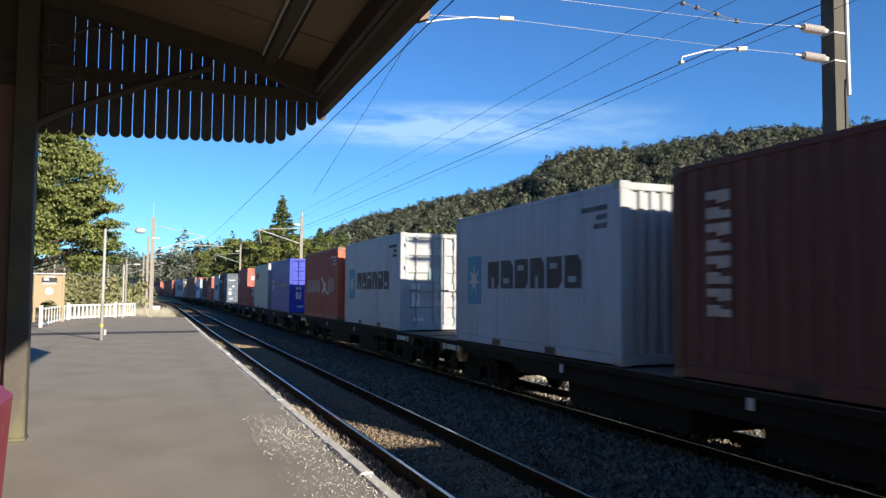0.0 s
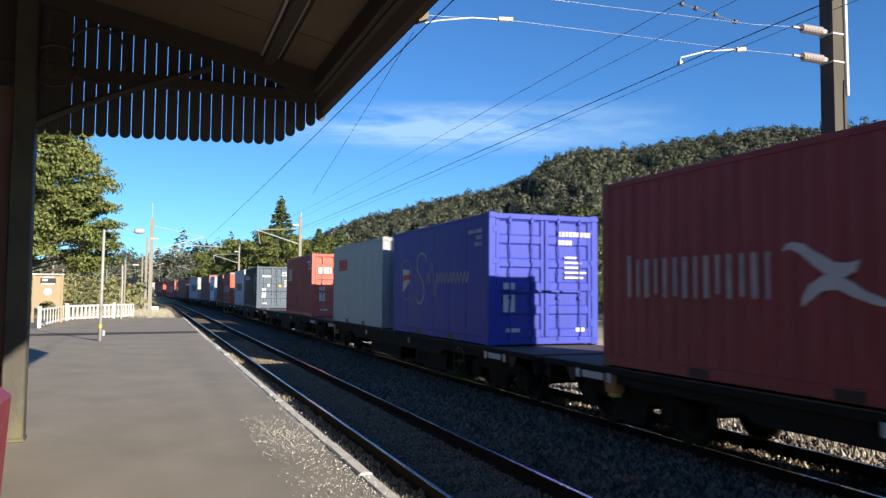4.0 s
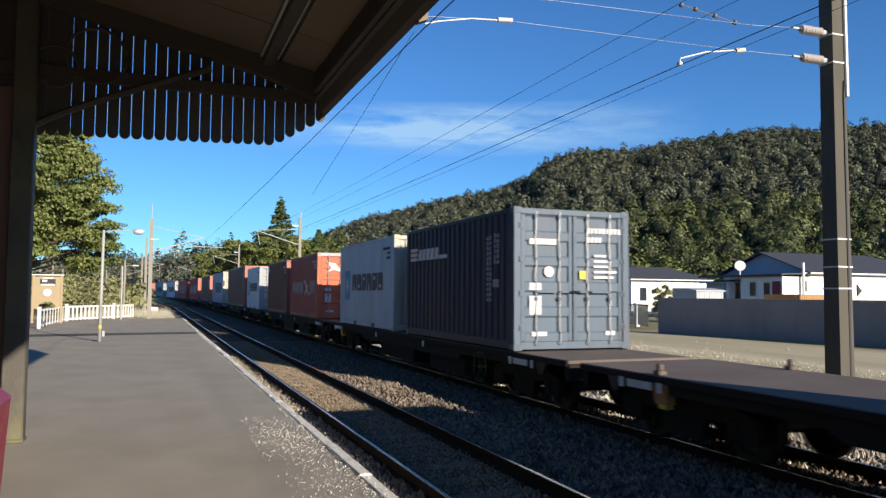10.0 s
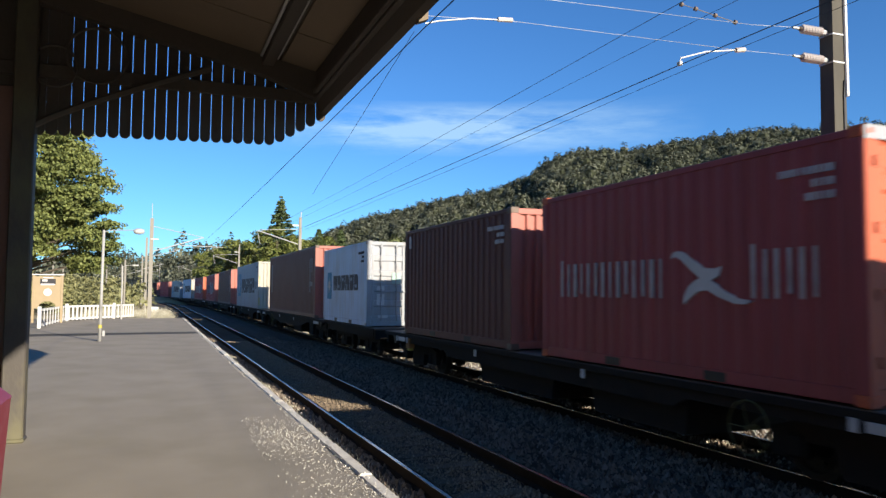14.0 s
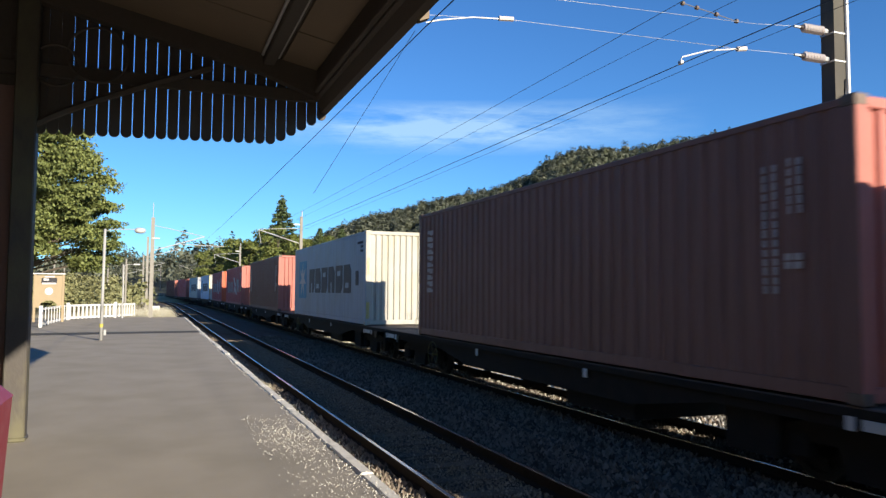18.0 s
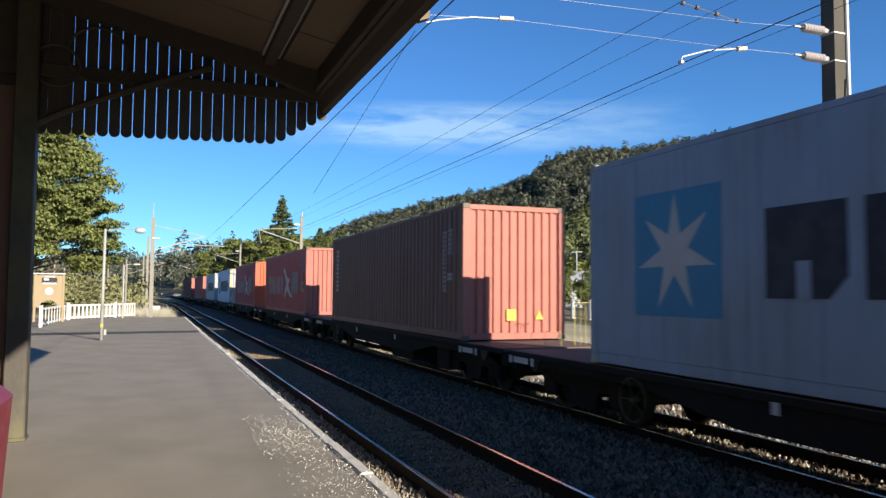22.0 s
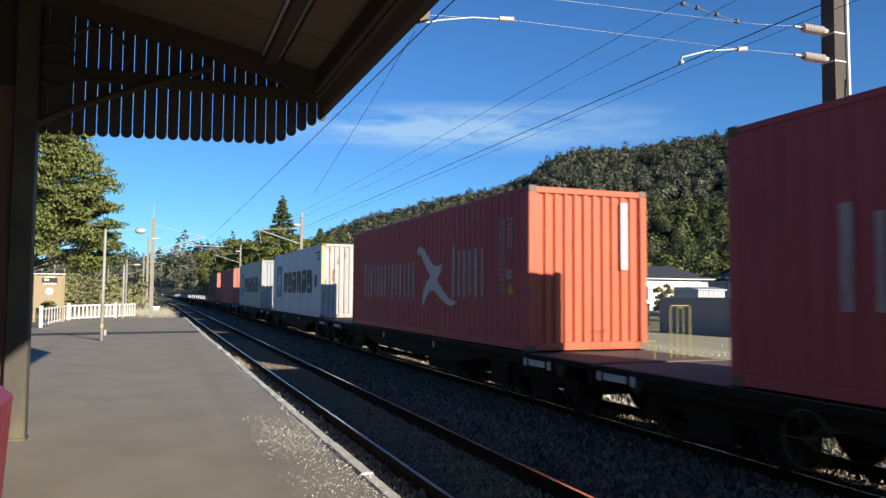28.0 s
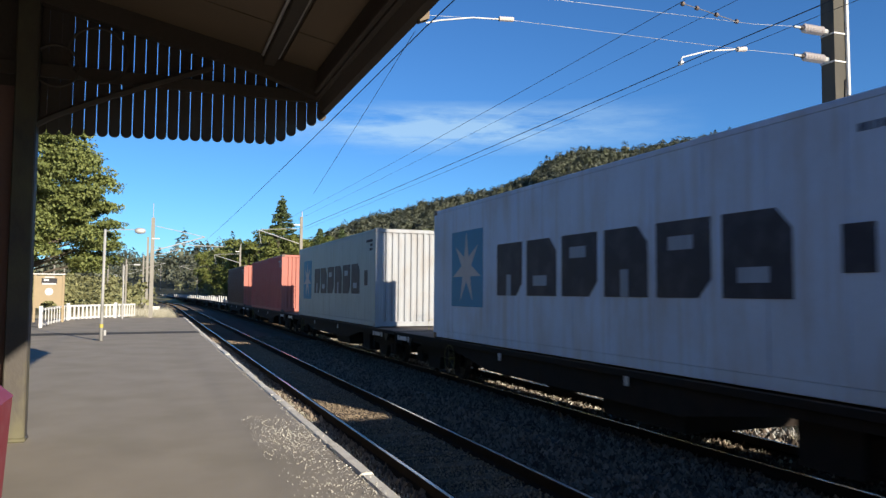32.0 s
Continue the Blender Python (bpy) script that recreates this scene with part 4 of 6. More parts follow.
    g = Form().pipe(ring, 0.01, 6).tube((-0.02, 0, 0), (0.12, 0, 0), 0.03, 8)
    for a in range(5):
        g.tube((0, 0, 0), (0, 0.285 * math.cos(a * 1.2566), 0.285 * math.sin(a * 1.2566)), 0.007, 6)
    m["handbrake_wheel"] = g.mesh("handbrake_wheel", HANDWHEEL)
    m["stanchion"] = Form().bevel_box(-0.05, -0.05, 0.733, 0.05, 0.05, 1.08, 0.008).mesh("stanchion", GALV)
    m["pedestal"] = Form().prism([(-0.13, 0.45), (0.1, 0.45), (0.17, 0.655), (-0.13, 0.655)], 0, -0.08, 0.06).mesh("lock_pedestal", LEVER)
    m["pedestal_foot"] = Form().bevel_box(-0.07, -0.1, 0.4, 0.05, 0.06, 0.448, 0.01).mesh("pedestal_foot", MARK_YELLOW)
    for key, me in m.items():
        if key == "handbrake_wheel":
            continue
        for v in me.vertices:
            v.co.z *= LIFT
            if key == "wheelset":
                v.co.y *= LIFT
    return m


WHEELS = []     # (wheelset, wagon's place in the train, its place on the wagon, base pose)


def wagon(m, n, s, label, load="pair"):
    """A flat wagon; load is pair, long, short or empty."""
    h = n / 2
    root = thing("flat_wagon", pose(TRACK_B, s, RAIL_B), label, "wagon", "flat wagons of the train")
    part("deck", m["deck"], DECK, root, "worn brown steel deck")
    slots = {"pair": (-6.53, -0.55, 0.6, 6.6), "long": (-6.4, 5.7), "short": (-2.5, 2.5), "empty": ()}[load]
    for x in (-1, 1):
        part("side_sill", m["far_sill" if x > 0 else "long_sill" if load == "long" else "side_sill"], WAGON, root, at=pose(x * 1.13, 0, 0))
        part("edge_rail", m["edge_rail"], WAGON, root, at=pose(x * 1.19, 0, 0))
        for y in slots:
            bare = s == 59.5 and y > 6
            part("twistlock", m["standing_lock" if bare else "twistlock"], WAGON, root, "worn brown upright twistlock" if bare else "", at=pose(x * 1.1, y, 0))
        if load == "empty":
            for k in range(6):
                part("stanchion", m["stanchion"], GALV, root, "pale upright stanchion", at=pose(x * 1.1, -h + n * (k + 0.5) / 6, 0))
    part("centre_sill", m["centre_sill"], WAGON, root)
    k = max(2, round(n / 2.2))
    for i in range(k):
        part("cross_member", m["cross_member"], WAGON, root, at=pose(0, -h + n * (i + 0.5) / k, 0))
    for y, turn in ((-h + 0.08, 0), (h - 0.08, 180)):
        sg = -1 if turn == 0 else 1
        part("headstock", m["headstock"], WAGON, root, at=pose(0, y, 0))
        part("coupler", m["coupler"], WHEEL, root, "worn knuckle coupler", at=pose(0, y - sg * 0.1, 0, 0, 0, turn))
        part("air_hose", m["air_hose"], WIRE, root, "black rubber air hose", at=pose(0, y + sg * 0.1, 0, 0, 0, turn))
        part("release_lever", m["release_lever"], LEVER, root, "worn orange coupling lever", at=pose(0, y + sg * 0.1, 0, 0, 0, turn))
    if n > 10:
        part("brake_cylinder", m["brake_cylinder"], WAGON, root, at=pose(-0.6, 0.9, 0))
        part("air_tank", m["air_tank"], WAGON, root, at=pose(0.6, -1.2, 0))
        blocks = {"pair": ((-3.95, -1.75), (-0.65, 2.35)), "long": ((-5.3, -4.5), (-2.83, -0.9)), "empty": ((-1.5, 1.5),)}[load]
        for y0, y1 in blocks:
            box = part("equipment_frame", m["frame_box"], WAGON, root, "dark frame of brake gear under the deck", at=pose(0, (y0 + y1) / 2, 0))
            box.scale.y = y1 - y0
        for x in (-1.15, 1.15):
            for y in (-h + 0.9, h - 0.9):
                part("end_bracket", m["end_bracket"], WHEEL, root, "worn steel bracket under the deck", at=pose(x, y, 0))
        ends = {"pair": (-6.83, 6.9), "long": (-6.75, 7.95), "empty": (-6.8, 6.8)}[load]
        for y in ends:
            part("label_plate", m["label_plate"], MARK, root, "pale plate on the sill", at=pose(0, y, 0))
            for d in (-0.42, 0.4):
                part("small_plate", m["small_plate"], MARK, root, "small white plate on the sill", at=pose(0, y + d, 0, 0, 0, 0))
        for y in (-1.8, 2.2):
            part("small_plate", m["small_plate"], MARK, root, "small white plate on the sill", at=pose(0, y, 0))
        y = -5.15 if load == "pair" else 4.65
        part("handbrake_wheel", m["handbrake_wheel"], HANDWHEEL, root, "olive spoked handbrake wheel", at=pose(-1.23, y, 0.53))
        if load == "pair":
            foot = part("lock_pedestal", m["pedestal"], LEVER, root, "worn orange lock pedestal", at=pose(-1.1, 6.5, 0))
            part("pedestal_foot", m["pedestal_foot"], MARK_YELLOW, foot, "yellow painted foot")
    if load == "long":
        y = -h + 0.4
        rail = part("handrail", Form().pipe([(0.56, y, 0.919), (0.56, y, 1.72), (0.59, y, 1.76), (0.91, y, 1.76), (0.94, y, 1.72), (0.94, y, 0.919)], 0.008, 6), HANDRAIL, root, "yellow pipe handrail")
        part("inner_hoop", Form().pipe([(0.69, y, 0.919), (0.69, y, 1.7), (0.71, y, 1.73), (0.79, y, 1.73), (0.81, y, 1.7), (0.81, y, 0.919)], 0.006, 6), HANDRAIL, rail)
        part("low_step", Form().pipe([(-0.1, y, 0.919), (-0.1, y, 1.2), (0.25, y, 1.2), (0.25, y, 0.919)], 0.007, 6), HANDRAIL, root, "low yellow pipe hoop")
    stations = ((-h + 2.0, (-0.9, 0.9)), (h - 2.0, (-0.9, 0.9))) if n > 10 else ((-h + 1.6, (0,)), (h - 1.6, (0,)))
    for y, axles in stations:
        bogie = part("bogie", m["bolster"], WAGON, root, at=pose(0, y, 0))
        for x in (-0.86, 0.86):
            part("side_frame", m["side_frame"], WAGON, bogie, at=pose(x, 0, 0))
            for y2 in (-0.12, 0.12):
                part("spring", m["spring"], WAGON, bogie, at=pose(x * 0.93, y2, 0))
            for a in axles:
                part("axle_box", m["axle_box"], WAGON, bogie, at=pose(x, a, 0, 0, 0, 0 if x > 0 else 180))
        for y2 in (-0.5, 0.5):
            part("brake_beam", m["brake_beam"], WAGON, bogie, at=pose(0, y2, 0))
        for a in axles:
            ws = part("wheelset", m["wheelset"], WHEEL, bogie, at=pose(0, a, 0.33 * LIFT), smooth=True)
            WHEELS.append((ws, s, y + a, a))
    return root


TRAIN = []      # (thing, length of its middle along the train at the clip's start, offset from the middle, height)
LONG, SHORT = 12.192, 6.058
LOW, HIGH = 2.591, 2.896


def load(s, L, H, mat, end, label, end_mat=None, flat=False):
    ob = container(L, H, mat, end, label, pose(TRACK_B, s, DECK_Z), end_mat, flat)
    TRAIN.append((ob, s + L / 2, -L / 2, DECK_Z))
    return ob


def build_train():
    long_m, short_m = wagon_meshes(16.8), wagon_meshes(6.3)
    pairs = [-8.9, 8.2, 25.3, 42.4, 59.5, 76.65, 93.77]
    longs = [118.26, 135.34, 152.42, 169.69, 186.68, 203.83, 220.9, 238.0, 254.9]
    empties = [254.9 + 17.1 * i for i in range(1, 9)]
    for load_kind, row, words in (("pair", pairs, "dark steel container flat wagon under its load"), ("long", longs, "dark steel container flat wagon with a yellow handrail"), ("empty", empties, "empty dark steel flat wagon with pale stanchions")):
        for c in row:
            TRAIN.append((wagon(long_m, 16.8, c, words, load_kind), c, 0.0, RAIL_B))
    TRAIN.append((wagon(short_m, 6.3, 106.45, "short dark steel two-axle flat wagon", "short"), 106.45, 0.0, RAIL_B))

    load(-15.3, SHORT, LOW, PALE, "rib", "pale grey short shipping container")
    c = load(-8.2, SHORT, LOW, RED, "rib", "red short shipping container")
    c = load(1.6, SHORT, LOW, MAROON, "rib", "maroon short shipping container with a column of pale marks")
    mark_column(c, SHORT, LOW), mark_codes(c, SHORT, LOW)
    c = load(8.76, SHORT, LOW, BLUISH, "rib", "pale grey short shipping container with bold dark marks", OFFWHITE, True)
    mark_block_word(c, SHORT, LOW), mark_codes(c, SHORT, LOW, INK)
    c = load(18.68, SHORT, LOW, BLUISH, "door", "dirty pale grey short shipping container with white doors", OFFWHITE, True)
    mark_block_word(c, SHORT, LOW), mark_codes(c, SHORT, LOW, INK)
    c = load(25.86, SHORT, LOW, RED, "rib", "red short shipping container with a white crossed mark", LIT_ORANGE)
    mark_cross_word(c, SHORT, LOW), mark_codes(c, SHORT, LOW)
    c = load(35.8, SHORT, LOW, BLUE, "door", "bright blue short shipping container with flowing pale marks", BLUE, True)
    mark_script(c, SHORT, LOW), mark_codes(c, SHORT, LOW)
    c = load(42.96, SHORT, LOW, GREENISH, "rib", "grey green short shipping container with a red sticker", OFFWHITE, True)
    mark_small(c, SHORT, LOW, 5.27, 1.73, 3, 0.31, 0.38, MARK_RED, "sticker", "red sticker"), mark_codes(c, SHORT, LOW)
    c = load(52.95, SHORT, LOW, RED, "door", "red short shipping container with salmon sunlit doors", LIT_SALMON)
    mark_small(c, SHORT, LOW, 5.56, 1.52, 3, 0.24, 0.54, MARK_DULL), mark_codes(c, SHORT, LOW)
    end_marks(c, [(-0.95, LOW * 0.68, -0.74, LOW * 0.78), (-0.7, LOW * 0.68, -0.5, LOW * 0.78), (-0.47, LOW * 0.68, -0.41, LOW * 0.78)], MARK, "white block on the door")
    c = load(70.05, SHORT, LOW, SLATE, "door", "slate blue short shipping container with slate blue doors", LIT_SLATE)
    mark_upright_codes(c, SHORT, LOW)
    for i in range(3):
        part("marking", Form().box(-HALF - 0.004, 5.25, 1.8 + 0.115 * i, -HALF + 0.03, 5.72, 1.87 + 0.115 * i), MARK, c, "white stripe of a striped badge")
    for i in range(2):
        part("marking", Form().box(-HALF - 0.003, 5.25, 1.873 + 0.115 * i, -HALF + 0.03, 5.72, 1.912 + 0.115 * i), MARK_RED, c, "red stripe of a striped badge")
    for i in range(5):
        y = 5.13 - 0.27 * i
        part("letter_bar", Form().prism([(y - 0.2, 1.8), (y, 1.8), (y - 0.06, 2.06), (y - 0.26, 2.06)], 0, -HALF - 0.004, -HALF + 0.03), MARK, c, "slanted white block")
    part("letter_bar", Form().box(-HALF - 0.004, 3.3, 1.8, -HALF + 0.03, 3.76, 1.88), MARK, c, "thin white bar")
    end_marks(c, [(-0.9, LOW * 0.74, -0.35, LOW * 0.78)], MARK, "white bar on the door")
    part("sticker", Form().tube((-0.5, 0.01, LOW * 0.55), (-0.5, 0.03, LOW * 0.55), 0.1, 16), MARK, c, "white disc on the door")
    c = load(77.18, SHORT, LOW, BLUISH, "rib", "pale grey short shipping container with a yellowed end", CREAM, True)
    mark_block_word(c, SHORT, LOW), mark_codes(c, SHORT, LOW, INK)
    c = load(87.14, SHORT, LOW, RED, "door", "orange red short shipping container with a white crossed mark", LIT_ORANGE)
    mark_cross_word(c, SHORT, LOW), mark_codes(c, SHORT, LOW)
    part("header_strip", Form().box(-HALF + 0.01, -0.004, LOW - 0.135, HALF - 0.01, 0.004, LOW - 0.005), OFFWHITE, c, "white painted door header")
    f = Form().prism([(-0.85, LOW * 0.86), (-0.5, LOW * 0.84), (-0.2, LOW * 0.7), (-0.55, LOW * 0.74), (-0.85, LOW * 0.7), (-0.65, LOW * 0.77)], 1, 0.008, 0.03)
    for z in (0.36, 0.53):
        end_marks(c, [(0.1, LOW * z, 0.44, LOW * z + 0.26), (0.5, LOW * z, 0.78, LOW * z + 0.26)], MARK, "white sticker on the door")
    part("marking", f, MARK, c, "white sail shape on the door")
    c = load(94.35, SHORT, LOW, MAROON, "rib", "dark maroon short shipping container", LIT_RED)
    mark_codes(c, SHORT, LOW), mark_small(c, SHORT, LOW, SHORT - 0.3, LOW * 0.82, 1, 0.12, 0.3, MARK)
    c = load(104.07, SHORT, LOW, STAINED, "door", "pale bluish white short shipping container with white doors", OFFWHITE, True)
    mark_block_word(c, SHORT, LOW), mark_codes(c, SHORT, LOW, INK)
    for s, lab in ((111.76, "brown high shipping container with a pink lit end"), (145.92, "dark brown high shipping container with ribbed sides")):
        c = load(s, LONG, HIGH, BROWN, "rib", lab, LIT_RED)
        mark_column(c, LONG, HIGH, 10), mark_upright_codes(c, LONG, HIGH)
        part("sticker", Form().box(-0.2, 0.0, 0.42, 0.02, 0.03, 0.66), MARK_YELLOW, c, "yellow sticker on the end")
        part("sticker", Form().prism([(0.48, 0.44), (0.68, 0.44), (0.58, 0.64)], 1, 0.0, 0.03), MARK_YELLOW, c, "yellow triangle on the end")
    c = load(128.84, LONG, HIGH, PALE, "rib", "pale grey high shipping container with yellow edges", CREAM, True)
    mark_block_word(c, LONG, HIGH), mark_codes(c, LONG, HIGH, INK)
    for x, z in ((-1.19, 1.55), (1.09, 1.35), (-1.19, 0.2)):
        part("paint_patch", Form().box(x, 0.0, z, x + 0.1, 0.02, z + 0.5), MARK_YELLOW, c, "yellow paint on the corner post")
    for s, em, lab in ((163.19, LIT_RED, "deep red high shipping container with a white crossed mark"), (180.18, LIT_ORANGE, "deep red high shipping container with a sunlit orange end")):
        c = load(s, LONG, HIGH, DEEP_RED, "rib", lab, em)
        mark_cross_word(c, LONG, HIGH), mark_upright_codes(c, LONG, HIGH)
        part("sticker", Form().prism([(0.56, 1.0), (0.84, 1.0), (0.7, 1.2)], 0, -HALF - 0.004, -HALF + 0.03), MARK_YELLOW, c, "yellow warning triangle on the side")
        part("marking", Form().box(0.66, 0.0, HIGH * 0.5, 0.8, 0.03, HIGH * 0.92), MARK, c, "pale upright bar on the end")
    c = load(197.33, LONG, HIGH, STAINED, "rib", "white high shipping container with rust streaks", RUSTY, True)
    mark_block_word(c, LONG, HIGH), mark_codes(c, LONG, HIGH, INK)
    for x, z, hh in ((-1.2, 0.9, 1.9), (1.1, 1.1, 1.7)):
        part("paint_patch", Form().box(x, -0.001, z, x + 0.1, 0.02, z + hh), YELLOWED, c, "yellowed paint on the corner post")
    c = load(214.4, LONG, HIGH, GREENISH, "rib", "pale grey high shipping container", OFFWHITE, True)
    mark_block_word(c, LONG, HIGH), mark_codes(c, LONG, HIGH, INK)
    c = load(231.5, LONG, HIGH, DEEP_RED, "rib", "dull red high shipping container", LIT_RED)
    mark_codes(c, LONG, HIGH)
    c = load(248.4, LONG, HIGH, MAROON, "rib", "dark red high shipping container", LIT_RED)
    mark_codes(c, LONG, HIGH)


def run(t):
    """Metres that the train has gone after t seconds."""
    return 5.5842 * t + 0.025572 * t * t - 0.00035145 * t ** 3


def motions():
    times = [float(i) for i in range(33)]
    for ob, s, back, z in TRAIN:
        rows = []
        for t in times:
            x, y, a = on_line(s - run(t), TRACK_B)
            rows.append((t, pose(x, y, z, 0, 0, math.degrees(a)) @ pose(0, back, 0)))
        walk(ob, rows)
    for ws, s, off, a in WHEELS:
        near = [i / 15 for i in range(481) if -5 < s + off - run(i / 15) < 34]
        steps = sorted({0.0, 32.0, *near})
        turn0 = run(near[0]) if near else 0.0
        turn1 = run(near[-1]) if near else 0.0
        walk(ws, [(t, pose(0, a, 0.33 * LIFT, math.degrees((min(max(run(t), turn0), turn1) - turn0) / (0.33 * LIFT)))) for t in steps])


build_train()


# ---- station canopy ----
END_Y, EAVE_X, EAVE_Z = 8.0, 1.71, 3.31
WALL_X = -4.2


def roof_z(x):
    return 3.7 + 0.21 * (EAVE_X - x)


def build_canopy():
    root = thing("platform_canopy", pose(0, 0, 0), "dark timber platform canopy with scalloped end boards", "canopy", kind="structure")
    y0 = -14.0
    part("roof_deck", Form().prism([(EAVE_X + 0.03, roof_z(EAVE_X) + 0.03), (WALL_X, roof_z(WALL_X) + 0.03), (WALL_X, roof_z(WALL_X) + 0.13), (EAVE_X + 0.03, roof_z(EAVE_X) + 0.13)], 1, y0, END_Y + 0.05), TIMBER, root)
    # lining boards between the rafters
    y = y0
    while y < END_Y - 0.1:
        a, b = y + 0.01, min(y + 1.9, END_Y) - 0.01
        part("soffit_panel", Form().prism([(EAVE_X - 0.15, roof_z(EAVE_X - 0.15)), (1.2, roof_z(1.2)), (1.2, roof_z(1.2) + 0.028), (EAVE_X - 0.15, roof_z(EAVE_X - 0.15) + 0.028)], 1, a, b), SOFFIT, root, "tan soffit lining")
        part("soffit_panel", Form().prism([(1.06, roof_z(1.06)), (-1.2, roof_z(-1.2)), (-1.2, roof_z(-1.2) + 0.028), (1.06, roof_z(1.06) + 0.028)], 1, a, b), SOFFIT, root, "tan soffit lining")
        part("soffit_panel", Form().prism([(-1.3, roof_z(-1.3)), (WALL_X, roof_z(WALL_X)), (WALL_X, roof_z(WALL_X) + 0.028), (-1.3, roof_z(-1.3) + 0.028)], 1, a, b), SOFFIT, root, "tan soffit lining")
        y += 1.9
    part("purlin", Form().bevel_box(1.0, y0, roof_z(1.06) - 0.1, 1.12, END_Y - 0.05, roof_z(1.06) + 0.02, 0.01), TIMBER, root)
    part("purlin", Form().bevel_box(-1.29, y0, roof_z(-1.2) - 0.16, -1.17, END_Y - 0.05, roof_z(-1.2) + 0.02, 0.01), TIMBER, root)
    part("conduit", Form().tube((0.98, y0, roof_z(0.98) - 0.05), (0.98, END_Y - 0.3, roof_z(0.98) - 0.05), 0.016, 8), GALV, root, "pale conduit")
    part("conduit", Form().tube((1.14, y0, roof_z(1.14) - 0.03), (1.14, END_Y - 0.3, roof_z(1.14) - 0.03), 0.016, 8), GALV, root, "pale conduit")
    part("batten", Form().bevel_box(EAVE_X - 0.2, y0, EAVE_Z + 0.15, EAVE_X - 0.155, END_Y - 0.3, EAVE_Z + 0.2, 0.006), TIMBER, root, "batten along the eave")
    part("fascia", Form().bevel_box(EAVE_X - 0.15, y0, EAVE_Z + 0.13, EAVE_X - 0.1, END_Y, roof_z(EAVE_X) + 0.03, 0.008), TIMBER, root)
    part("gutter", Form().prism([(EAVE_X - 0.1, EAVE_Z + 0.14), (EAVE_X - 0.06, EAVE_Z + 0.02), (EAVE_X + 0.0, EAVE_Z), (EAVE_X + 0.03, EAVE_Z + 0.06), (EAVE_X + 0.03, roof_z(EAVE_X) + 0.03), (EAVE_X - 0.1, roof_z(EAVE_X) + 0.03)], 1, y0, END_Y + 0.04), TIMBER, root)
    part("gutter_bracket", Form().prism([(EAVE_X - 0.02, EAVE_Z - 0.03), (EAVE_X + 0.05, EAVE_Z + 0.0), (EAVE_X + 0.05, EAVE_Z + 0.07), (EAVE_X - 0.02, EAVE_Z + 0.02)], 1, 4.86, 4.93), SOFFIT, root, "sunlit bracket end")
    for y in (END_Y - 0.12, 4.0, 0.0, -4.0, -8.0, -12.0):
        part("rafter", Form().prism([(EAVE_X - 0.15, EAVE_Z + 0.14), (1.0, roof_z(1.0) - 0.2), (WALL_X, roof_z(WALL_X) - 0.16), (WALL_X, roof_z(WALL_X) - 0.0), (EAVE_X - 0.15, roof_z(EAVE_X - 0.15))], 1, y - 0.06, y + 0.06), TIMBER, root)
    # end boards with rounded tips
    i, x = 0, -4.147
    pitch = 0.1085
    while x < EAVE_X - 0.02:
        a, b = (x + 0.0036, x + pitch - 0.0036) if x > -0.8 else (x + 0.0014, x + pitch - 0.0014) if -1.25 < x < -1.0 else (x + 0.0008, x + pitch - 0.0008)
        if x < 1.1:
            low = 2.87 + 0.032 * (x + 1.2)
        else:
            low = 2.955 + (x - 1.12) * 0.6
        r = (b - a) / 2
        pts = [(a, roof_z(x) + 0.02), (a, low + r)]
        pts += [((a + b) / 2 - r * math.cos(math.pi * k / 8), low + r - r * math.sin(math.pi * k / 8)) for k in range(1, 8)]
        pts += [(b, low + r), (b, roof_z(x) + 0.02)]
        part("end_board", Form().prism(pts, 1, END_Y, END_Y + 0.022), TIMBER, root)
        x += pitch
        i += 1
    part("end_rail", Form().bevel_box(-4.1, END_Y - 0.055, 3.42, EAVE_X - 0.12, END_Y - 0.004, 3.55, 0.008), TIMBER, root)
    # curved braces and scrolls at the post
    for y in (END_Y - 0.12, 0.0 - 4.0):
        f = Form()
        arc = [(-1.1 + 1.6 * k / 14, y, 2.92 + 0.74 * (k / 14) ** 0.85) for k in range(15)]
        f.pipe(arc, 0.035, 6)
        part("brace", f, TIMBER, root, "curved iron brace")
        for cx, cz, r in ((-0.56, 3.66, 0.27), (-0.92, 3.52, 0.2)):
            ring = [(cx + r * math.cos(2 * math.pi * k / 20), y, cz + r * math.sin(2 * math.pi * k / 20)) for k in range(21)]
            part("scroll", Form().pipe(ring, 0.016, 5), TIMBER, root, "iron ring scroll")
    for y in (END_Y - 0.1, -4.0):
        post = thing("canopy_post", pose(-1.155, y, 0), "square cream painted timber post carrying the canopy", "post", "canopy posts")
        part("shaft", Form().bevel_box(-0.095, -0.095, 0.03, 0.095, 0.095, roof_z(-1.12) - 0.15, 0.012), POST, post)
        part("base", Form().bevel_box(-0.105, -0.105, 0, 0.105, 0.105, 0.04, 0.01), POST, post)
    screen = thing("screen_wall", pose(0, 0, 0), "painted timber wall closing the end of the canopy", "wall", kind="structure")
    x = -1.255
    while x > WALL_X:
        part("board", Form().bevel_box(x - 0.148, END_Y - 0.06, 0, x - 0.002, END_Y - 0.03, 3.3, 0.004), WALLP, screen)
        x -= 0.15
    solid("wall_station", Form().box(WALL_X - 0.2, -14, 0, WALL_X, END_Y, 4.6), WALLP, "painted station building wall", "wall", kind="structure")
    bin_ = thing("litter_bin", pose(-1.06, 4.95, 0), "red plastic litter bin with a sloping lid", "bin")
